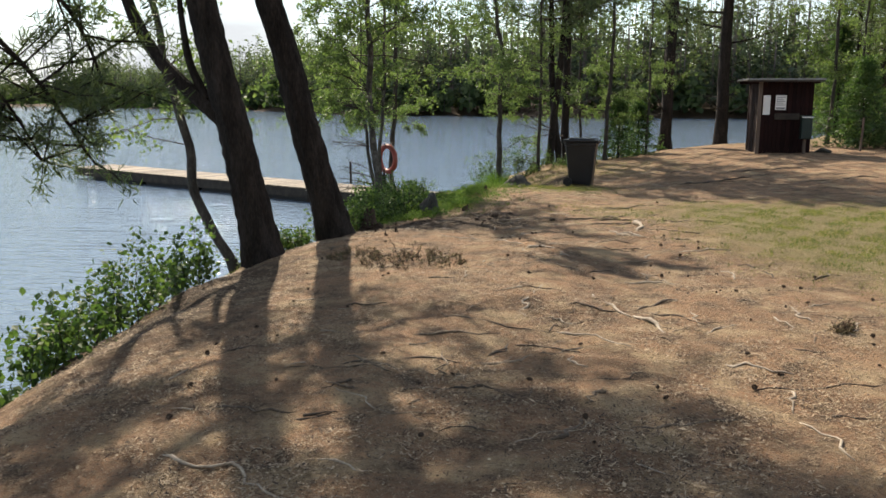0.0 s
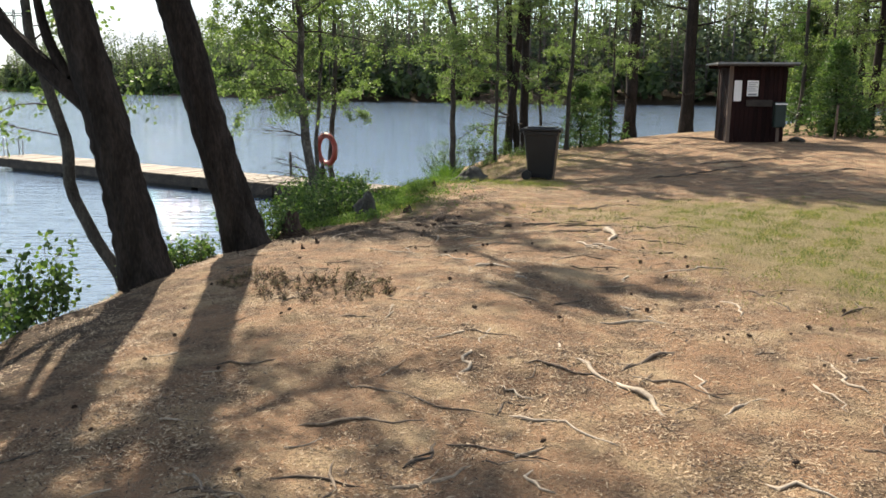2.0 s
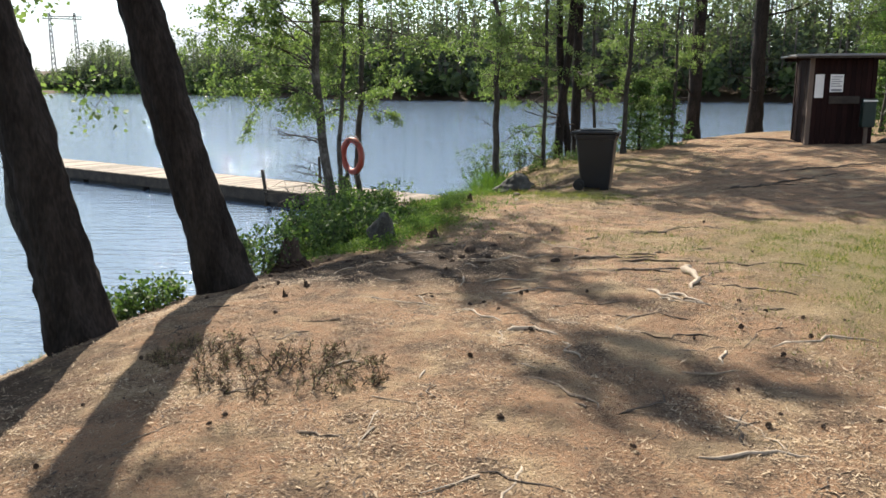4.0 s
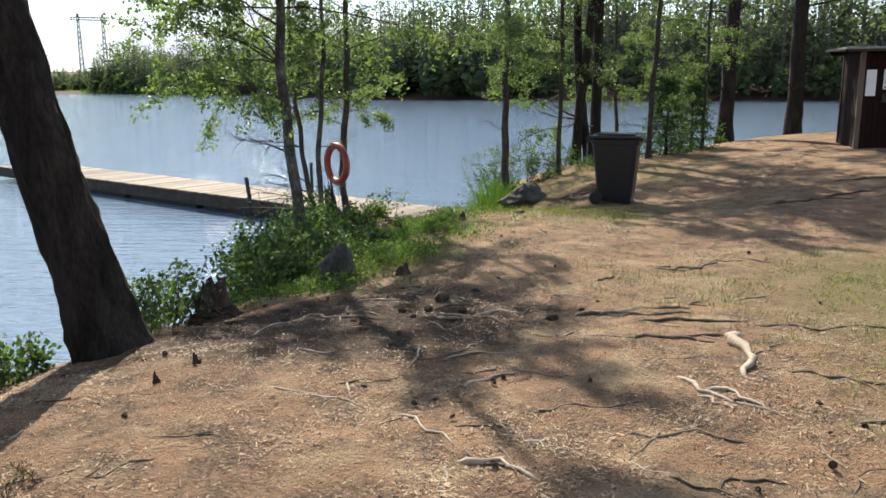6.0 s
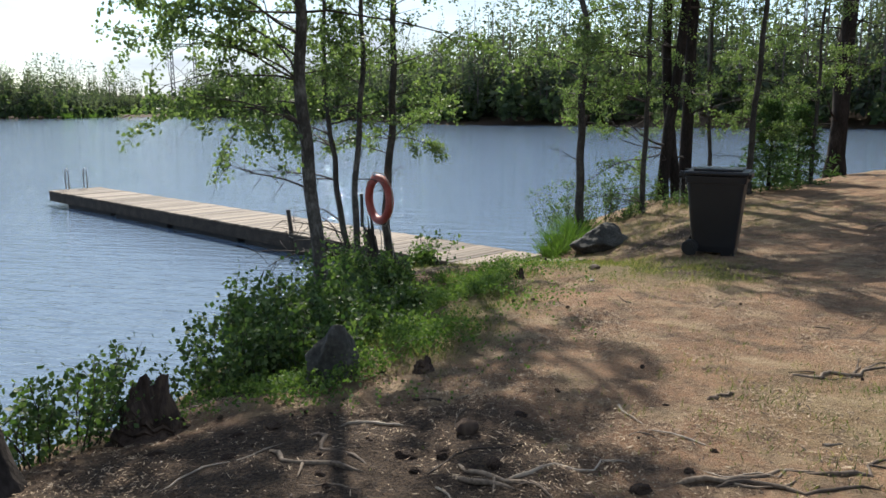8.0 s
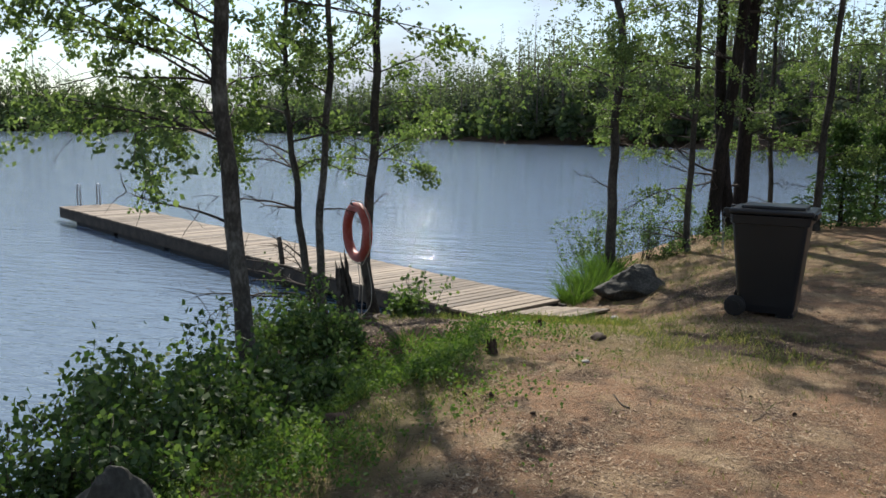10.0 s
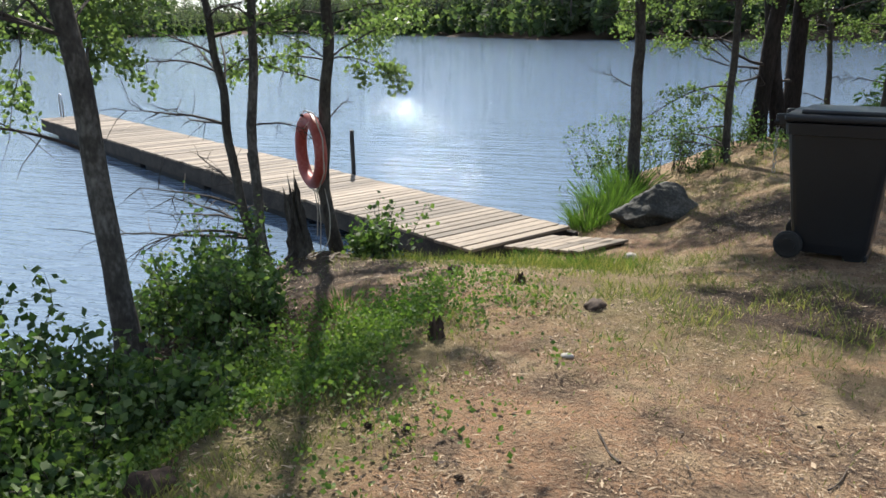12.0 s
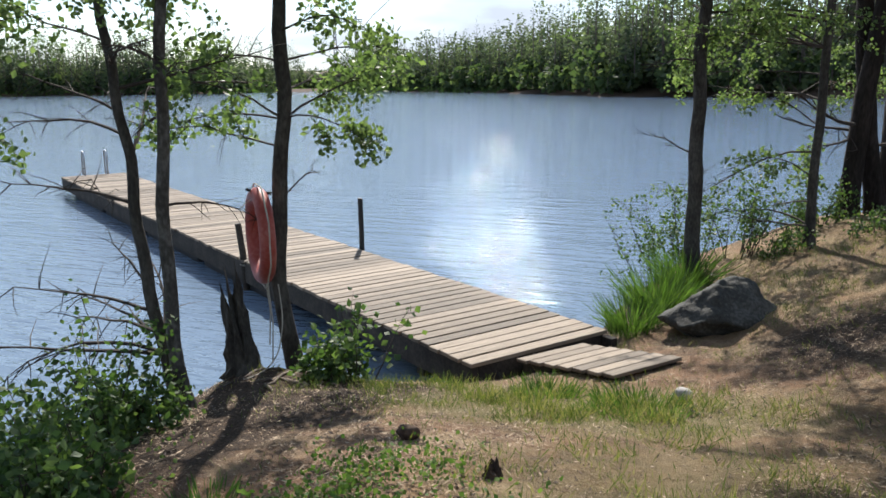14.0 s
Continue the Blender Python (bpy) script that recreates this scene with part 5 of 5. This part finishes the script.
ramp = thing("ramp", "short sloping plank ramp from the bank onto the jetty", "ramp", (-0.06, 18.53, 0.385))
rx = Vector((0.87, -0.40, 0.115))
ry = Vector((0.41, 0.54, 0.01))
for k in (0.12, 0.5, 0.88):
    s = Shape()
    m = Matrix.Translation(ry * k) @ rx.to_track_quat("X", "Z").to_matrix().to_4x4()
    s.box((0.02, -0.03, -0.11), (rx.length - 0.02, 0.03, -0.030), m)
    part("beam", s, BEAM, ramp)

buoy = thing("lifebuoy", "faded orange-red ring lifebuoy hung on the birch", "lifebuoy", (-1.66, 17.47, 1.475), -45)
s = Shape()
a = np.linspace(0, 2 * np.pi, 49)
ring = np.stack([0.295 * np.cos(a), np.zeros(49), 0.295 * np.sin(a)], -1)
sides = 16
th = np.linspace(0, 2 * np.pi, sides, endpoint=False)
v = ring[:-1, None] + 0.058 * (np.cos(th)[None, :, None] * unit(ring[:-1])[:, None] + np.sin(th)[None, :, None] * np.array([0, 1.0, 0])[None, None])
s.add(v.reshape(-1, 3), [(i * sides + j, ((i + 1) % 48) * sides + j, ((i + 1) % 48) * sides + (j + 1) % sides, i * sides + (j + 1) % sides) for i in range(48) for j in range(sides)])
part("ring", s, ORANGE, buoy, smooth=True)
for k in range(4):
    a0 = math.radians(45 + 90 * k)
    band = Shape()
    aa = np.linspace(a0 - 0.09, a0 + 0.09, 4)
    p = np.stack([0.295 * np.cos(aa), np.zeros(4), 0.295 * np.sin(aa)], -1)
    band.tube(p, [0.0605] * 4, 16, cap=False)
    part("band", band, ORANGE, buoy, smooth=True)
line = Shape()
pts = []
for k in range(33):
    a0 = 2 * math.pi * k / 32 + math.pi / 4
    pts.append(((0.362 + 0.03 * math.sin(4 * (a0 - math.pi / 4)) ** 2) * math.cos(a0), 0.0, (0.362 + 0.03 * math.sin(4 * (a0 - math.pi / 4)) ** 2) * math.sin(a0)))
line.tube(pts, [0.006] * 33, 5)
part("grab_line", line, ROPE, buoy, "thin pale grab line")
for x0, drop in ((0.02, 0.62), (-0.06, 0.5)):
    s = Shape()
    s.tube([(x0, 0.03, -0.34), (x0 + 0.02, 0.05, -0.34 - drop * 0.5), (x0 + 0.03, 0.03, -0.34 - drop)], [0.005] * 3, 5)
    part("rope", s, ROPE, buoy)
s = Shape()
s.tube(smooth_path([(0.06, 0.1, -0.36), (0.18, 0.1, -0.6), (0.36, 0.02, -0.80), (0.44, -0.12, -0.90), (0.42, -0.24, -0.9), (0.5, -0.28, -0.9), (0.46, -0.14, -0.88)], 24), [0.005] * 24, 5)
part("rope", s, ROPE, buoy)
s = Shape()
s.tube([(-0.02, 0.10, 0.30), (-0.02, 0.0, 0.31), (-0.02, -0.08, 0.34)], [0.012] * 3, 6)
part("peg", s, DARKPOST, buoy, "dark peg in the trunk")

# ---- wheeled bin ----
wheelie = thing("wheeled_bin", "dark grey plastic wheeled refuse bin with a closed lid", "bin", (2.81, 17.05, float(ground_z(2.81, 17.05)) - 0.005), -14)
bm = bmesh.new()
levels = ((0.05, -0.22, 0.25, 0.225), (0.12, -0.24, 0.27, 0.235), (0.30, -0.27, 0.285, 0.245), (0.90, -0.335, 0.335, 0.275), (0.905, -0.35, 0.355, 0.292), (0.985, -0.36, 0.365, 0.297), (0.99, -0.34, 0.345, 0.28))
loops = []
for z, x0, x1, w in levels:
    c, row = 0.05, []
    for sx, sy in ((x1, w), (x0, w), (x0, -w), (x1, -w)):
        for k in range(4):
            base = {(True, True): 0, (False, True): 90, (False, False): 180, (True, False): 270}[(sx == x1, sy > 0)]
            t = math.radians(base + 30 * k)
            row.append(bm.verts.new((sx - math.copysign(c, sx if sx == x1 else -1) + c * math.cos(t), sy - math.copysign(c, sy) + c * math.sin(t), z)))
    loops.append(row)
for a, b in zip(loops, loops[1:]):
    for i in range(16):
        bm.faces.new((a[i], a[(i + 1) % 16], b[(i + 1) % 16], b[i]))
bm.faces.new(loops[0][::-1])
bm.faces.new(loops[-1])
part("body", from_bm(bm), PLASTIC, wheelie)
lid = part("lid", bevelled((-0.365, -0.305, 0.995), (0.385, 0.305, 1.045), 0.022, 3), PLASTIC, wheelie)
part("lid_panel", bevelled((-0.27, -0.22, 1.040), (0.30, 0.22, 1.075), 0.02, 3), PLASTIC, lid)
part("lid_lip", bevelled((0.36, -0.2, 0.96), (0.405, 0.2, 1.02), 0.012), PLASTIC, lid)
for y in (-0.2, 0.2):
    part("hinge", bevelled((-0.43, y - 0.03, 0.95), (-0.34, y + 0.03, 1.04), 0.015), PLASTIC, wheelie)
s = Shape()
s.tube([(-0.42, -0.25, 0.985), (-0.42, 0, 0.985), (-0.42, 0.25, 0.985)], [0.016] * 3, 10)
part("handle", s, PLASTIC, wheelie, smooth=True)
part("base_lip", bevelled((0.10, -0.21, 0.0), (0.26, 0.21, 0.07), 0.015), PLASTIC, wheelie)
s = Shape()
s.tube([(-0.26, -0.25, 0.1), (-0.26, 0.25, 0.1)], [0.012] * 2, 8)
part("axle", s, STEEL, wheelie)
for y in (-0.262, 0.262):
    s = Shape()
    s.tube([(-0.26, y - 0.026, 0.1), (-0.26, y - 0.018, 0.1), (-0.26, y + 0.018, 0.1), (-0.26, y + 0.026, 0.1)], [0.085, 0.1, 0.1, 0.085], 24)
    wheel = part("wheel", s, RUBBER, wheelie)
    s = Shape()
    s.tube([(-0.26, y - 0.031, 0.1), (-0.26, y + 0.031, 0.1)], [0.05, 0.05], 16)
    part("hub", s, PLASTIC, wheel)

links = Shape()
for k in range(11):
    turn = np.linspace(0, 2 * np.pi, 9)
    side = np.stack([0.011 * np.cos(turn), np.zeros(9)], -1)[:, ::1 if k % 2 == 0 else -1]
    links.tube(np.column_stack([side[:, 0] - 0.425, side[:, 1] - 0.16, 0.94 - 0.032 * k + 0.02 * np.sin(turn)]), [0.0035] * 9, 5)
part("chain", links, STEEL, wheelie, "short rusty steel chain")

# ---- hut with the notices ----
HUT_AT = (8.66, 23.15)
hut_z = float(ground_z(9.1, 23.8)) - 0.07
hut = thing("hut", "small dark red wooden hut with a flat overhanging roof", "hut", (*HUT_AT, hut_z), -7)
HW, HD, HH = 1.42, 1.45, 2.14
for x, y in ((-0.0, -0.0), (HW, 0), (0, HD), (HW, HD)):
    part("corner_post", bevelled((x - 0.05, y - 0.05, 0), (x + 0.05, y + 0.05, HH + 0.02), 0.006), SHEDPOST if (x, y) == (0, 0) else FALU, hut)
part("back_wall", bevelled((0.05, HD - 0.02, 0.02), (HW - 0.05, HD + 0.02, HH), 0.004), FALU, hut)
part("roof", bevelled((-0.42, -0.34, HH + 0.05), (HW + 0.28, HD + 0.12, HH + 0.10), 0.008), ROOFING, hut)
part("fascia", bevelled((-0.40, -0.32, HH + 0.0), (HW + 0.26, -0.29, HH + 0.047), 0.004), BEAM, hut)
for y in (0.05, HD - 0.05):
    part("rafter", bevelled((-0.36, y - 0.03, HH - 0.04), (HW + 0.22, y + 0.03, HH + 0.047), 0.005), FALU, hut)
part("shelf_board", bevelled((0.43, -0.075, 1.06), (1.12, -0.035, 1.24), 0.005), BEAM, hut)
for name, x0, x1, z0, z1 in (("notice", 0.09, 0.29, 1.2, 1.76), ("notice", 0.43, 0.73, 1.34, 1.76)):
    sheet = part(name, bevelled((x0, -0.044, z0), (x1, -0.032, z1), 0.002, 1), PAPER, hut, "white printed notice sheet")
    if x0 > 0.3:
        for k in range(5):
            s = Shape()
            s.box((x0 + 0.03, -0.0465, z1 - 0.07 - 0.055 * k), (x1 - 0.03 - 0.05 * (k % 2), -0.0445, z1 - 0.05 - 0.055 * k))
            part("print_line", s, INK, sheet)
        s = Shape()
        s.box((x0 + 0.03, -0.0465, z0 + 0.02), (x1 - 0.03, -0.0445, z0 + 0.07))
        part("print_line", s, INK, sheet)

litter_bin = thing("litter_bin", "dark green litter bin with a pale rim on a post", "bin", (9.83, 22.6, float(ground_z(9.83, 22.6)) - 0.02), -7)
s = Shape()
s.tube([(0, 0.02, 0), (0, 0.02, 0.5), (0, 0.02, 0.95)], [0.045] * 3, 10)
part("post", s, SHEDPOST, litter_bin)
part("body", bevelled((-0.14, -0.14, 0.46), (0.15, 0.12, 1.08), 0.03, 3), GREENBIN, litter_bin)
part("hood", bevelled((-0.15, -0.15, 1.083), (0.16, 0.13, 1.13), 0.015), GREENBIN, litter_bin)
part("rim", bevelled((-0.155, -0.160, 1.065), (0.165, -0.150, 1.10), 0.003, 1), PAPER, litter_bin)
boulder("stone", "low dark stone beside the hut", (10.6, 23.2), (0.28, 0.2, 0.12), 31, STONE, 0.4, 0.3, 0, 3)
stake = thing("stake", "thin grey wooden stake in the ground", "post", (12.0, 23.9, float(ground_z(12.0, 23.9)) - 0.05))
s = Shape()
s.tube([(0, 0, 0), (0.01, 0, 0.5), (0.02, 0, 1.05)], [0.035, 0.033, 0.03], 8)
part("pole", s, SHEDPOST, stake)


# ---- far shore ----
def far_woods(name, label, mat, count, leafy, seed, blades):
    rng = np.random.default_rng(seed)
    xs, ys = [], []
    while len(xs) < count:
        x, y = rng.uniform(-330, 150, 4000), rng.uniform(60, 340, 4000)
        d = lake_distance(x, y)
        ok = (d > (0.4 if leafy else 4)) & (d < np.where(rng.uniform(0, 1, 4000) < 0.7, 5 if leafy else 18, 45)) & (y > 75 + 0.15 * np.abs(x))
        xs.extend(x[ok])
        ys.extend(y[ok])
    x, y = np.array(xs[:count]), np.array(ys[:count])
    z = ground_z(x, y)
    h = (rng.uniform(1.4, 6.5, count) if leafy else 7.5 + 12.5 * rng.uniform(0, 1, count) ** 1.7) * (1 + 0.12 * waves(x / 9, y / 9))
    h = h * np.interp(x, [-200, -160, -100, -60, 0, 60], [1.05, 0.95, 0.75, 0.92, 1.2, 1.25]) * np.where((x < -148) & (x > -187) & (y > 220), 0.4, 1.0)
    trunks, crown = Shape(), Shape()
    n = count
    t = np.stack([x, y, z - 0.3], -1)
    for k in range(2):
        w = np.zeros((n, 3))
        w[:, k] = 0.13
        trunks.blades(t, np.stack([np.zeros(n), np.zeros(n), h * 0.95], -1), w)
    u = rng.uniform(0, 1, (n, blades))
    if leafy:
        lev = 0.12 + 0.88 * u
        rad = (0.24 * h)[:, None] * np.sin(np.pi * np.clip(lev * 0.9 + 0.08, 0, 1)) ** 0.7
    else:
        lev = 0.12 + 0.88 * u ** 0.8
        spire = rng.uniform(0, 1, (n, 1)) < 0.62
        rad = np.where(spire, (0.14 * h)[:, None] * (1.0 - lev) ** 0.9, (0.13 * h)[:, None] * np.sin(np.pi * np.clip(0.12 + 0.85 * lev, 0, 1)) ** 0.8) + 0.03
    a, r = rng.uniform(0, 2 * np.pi, (n, blades)), rng.uniform(0.15, 1, (n, blades)) ** 0.6
    at = np.stack([x[:, None] + rad * r * np.cos(a), y[:, None] + rad * r * np.sin(a), z[:, None] + lev * h[:, None]], -1).reshape(-1, 3)
    m = len(at)
    out = np.stack([np.cos(a), np.sin(a), np.full(a.shape, 0.0 if leafy else -0.25)], -1).reshape(-1, 3)
    d = unit(out + rng.normal(size=(m, 3)) * (0.9 if leafy else 0.5))
    size = (rng.uniform(0.7, 1.6, m) if leafy else rng.uniform(0.8, 1.8, m))[:, None]
    size = size * (1.0 if leafy else np.where(spire, np.clip(1.15 - lev, 0.22, 1), 0.6).reshape(-1, 1))
    c = unit(np.cross(d, rng.normal(size=(m, 3))))
    crown.blades(at, d * size, c * size * (0.42 if leafy else 0.27))
    ob = thing(name, label, "forest", kind="stuff")
    tagged(part("crowns", crown, mat, ob), kind="stuff")
    tagged(part("trunks", trunks, FARTRUNK, ob), kind="stuff")


far_woods("far_conifers", "dark green pine and spruce forest across the lake", FARNEEDLE, 4300, False, 71, 100)
far_woods("far_birches", "lighter green birch wood along the far shore", FARLEAF, 900, True, 72, 80)


def build_reeds():
    rng = np.random.default_rng(73)
    x, y = rng.uniform(-210, -58, 60000), rng.uniform(150, 300, 60000)
    d = lake_distance(x, y)
    ok = (d > -0.5) & (d < 5)
    x, y = x[ok], y[ok]
    n = len(x)
    s = Shape()
    s.blades(on_ground(x, y, -0.1), np.stack([rng.normal(size=n) * 0.2, rng.normal(size=n) * 0.2, rng.uniform(0.4, 1.0, n)], -1), np.stack([np.full(n, 0.15), rng.normal(size=n) * 0.1, np.zeros(n)], -1))
    tagged(part("reeds", s, REED, None), "green reed belt along the far shore", "reeds", kind="stuff")


build_reeds()

pylon = thing("power_pylon", "grey lattice portal pylon of a power line", "pylon", (-247, 462, float(ground_z(-247, 462)) - 3.0), 28)
for x in (-6.5, 6.5):
    s = Shape()
    for dx, dy in ((-1, -1), (1, -1), (1, 1), (-1, 1)):
        s.tube([(x + dx * 1.1, dy * 1.1, 0), (x + dx * 0.45, dy * 0.45, 36)], [0.3, 0.25], 4)
    for k in range(12):
        w0, w1 = 1.1 - 0.65 * k / 12, 1.1 - 0.65 * (k + 1) / 12
        for sgn in (-1, 1):
            s.tube([(x - sgn * w0, -w0, 3 * k), (x + sgn * w1, -w1, 3 * k + 3)], [0.13, 0.13], 4)
            s.tube([(x - w0 * sgn, w0, 3 * k), (x + w1 * sgn, w1, 3 * k + 3)], [0.13, 0.13], 4)
    part("mast", s, PYLON, pylon)
s = Shape()
for dz in (-0.7, 0.7):
    s.tube([(-10.5, 0, 33 + dz), (10.5, 0, 33 + dz)], [0.3, 0.3], 4)
for k in range(14):
    s.tube([(-10.5 + 1.5 * k, 0, 33 + 0.7 * (-1) ** k), (-9 + 1.5 * k, 0, 33 - 0.7 * (-1) ** k)], [0.13, 0.13], 4)
part("crossarm", s, PYLON, pylon)

# ---- hut boards ----
def hut_board(width, height):
    return bevelled((-width / 2, -0.012, 0), (width / 2, 0.012, height), 0.004, 1).mesh("board", FALU)


rng = np.random.default_rng(14)
n_front, n_side = 11, 11
wide_front, wide_side = (HW - 0.1) / n_front, (HD - 0.1) / n_side
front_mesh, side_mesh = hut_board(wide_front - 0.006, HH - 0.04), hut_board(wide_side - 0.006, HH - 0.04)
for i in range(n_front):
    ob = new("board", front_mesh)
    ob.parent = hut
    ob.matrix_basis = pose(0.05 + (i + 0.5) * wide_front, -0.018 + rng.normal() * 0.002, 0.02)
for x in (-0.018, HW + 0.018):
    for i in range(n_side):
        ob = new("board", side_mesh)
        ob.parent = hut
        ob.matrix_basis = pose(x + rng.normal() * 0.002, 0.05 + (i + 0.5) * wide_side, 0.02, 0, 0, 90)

# ---- deck boards, last ----
PITCH = 0.1505
plank_mesh = bevelled((-JETTY_WIDE / 2 - 0.02, -0.067, -0.034), (JETTY_WIDE / 2 + 0.02, 0.067, 0.0), 0.005, 1).mesh("plank", DECK)
rng = np.random.default_rng(10)
for i in range(int(JETTY_LONG / PITCH)):
    ob = new("plank", plank_mesh)
    ob.parent = jetty
    ob.matrix_basis = pose(0.075 + i * PITCH + rng.normal() * 0.002, -JETTY_WIDE / 2 + rng.normal() * 0.008, DECK_Z + rng.normal() * 0.002, rng.normal() * 0.3, 0, 90 + rng.normal() * 0.3)
n_ramp = 7
ramp_plank = bevelled((-ry.length / 2, -0.062, -0.028), (ry.length / 2, 0.062, 0.0), 0.004, 1).mesh("plank", DECK)
for i in range(n_ramp):
    ob = new("plank", ramp_plank)
    ob.parent = ramp
    x_axis, n_axis = ry.normalized(), rx.cross(ry).normalized()
    m = Matrix((x_axis, n_axis.cross(x_axis), n_axis)).transposed().to_4x4()
    ob.matrix_basis = Matrix.Translation(rx * ((i + 0.5) / n_ramp) + ry * 0.5) @ m
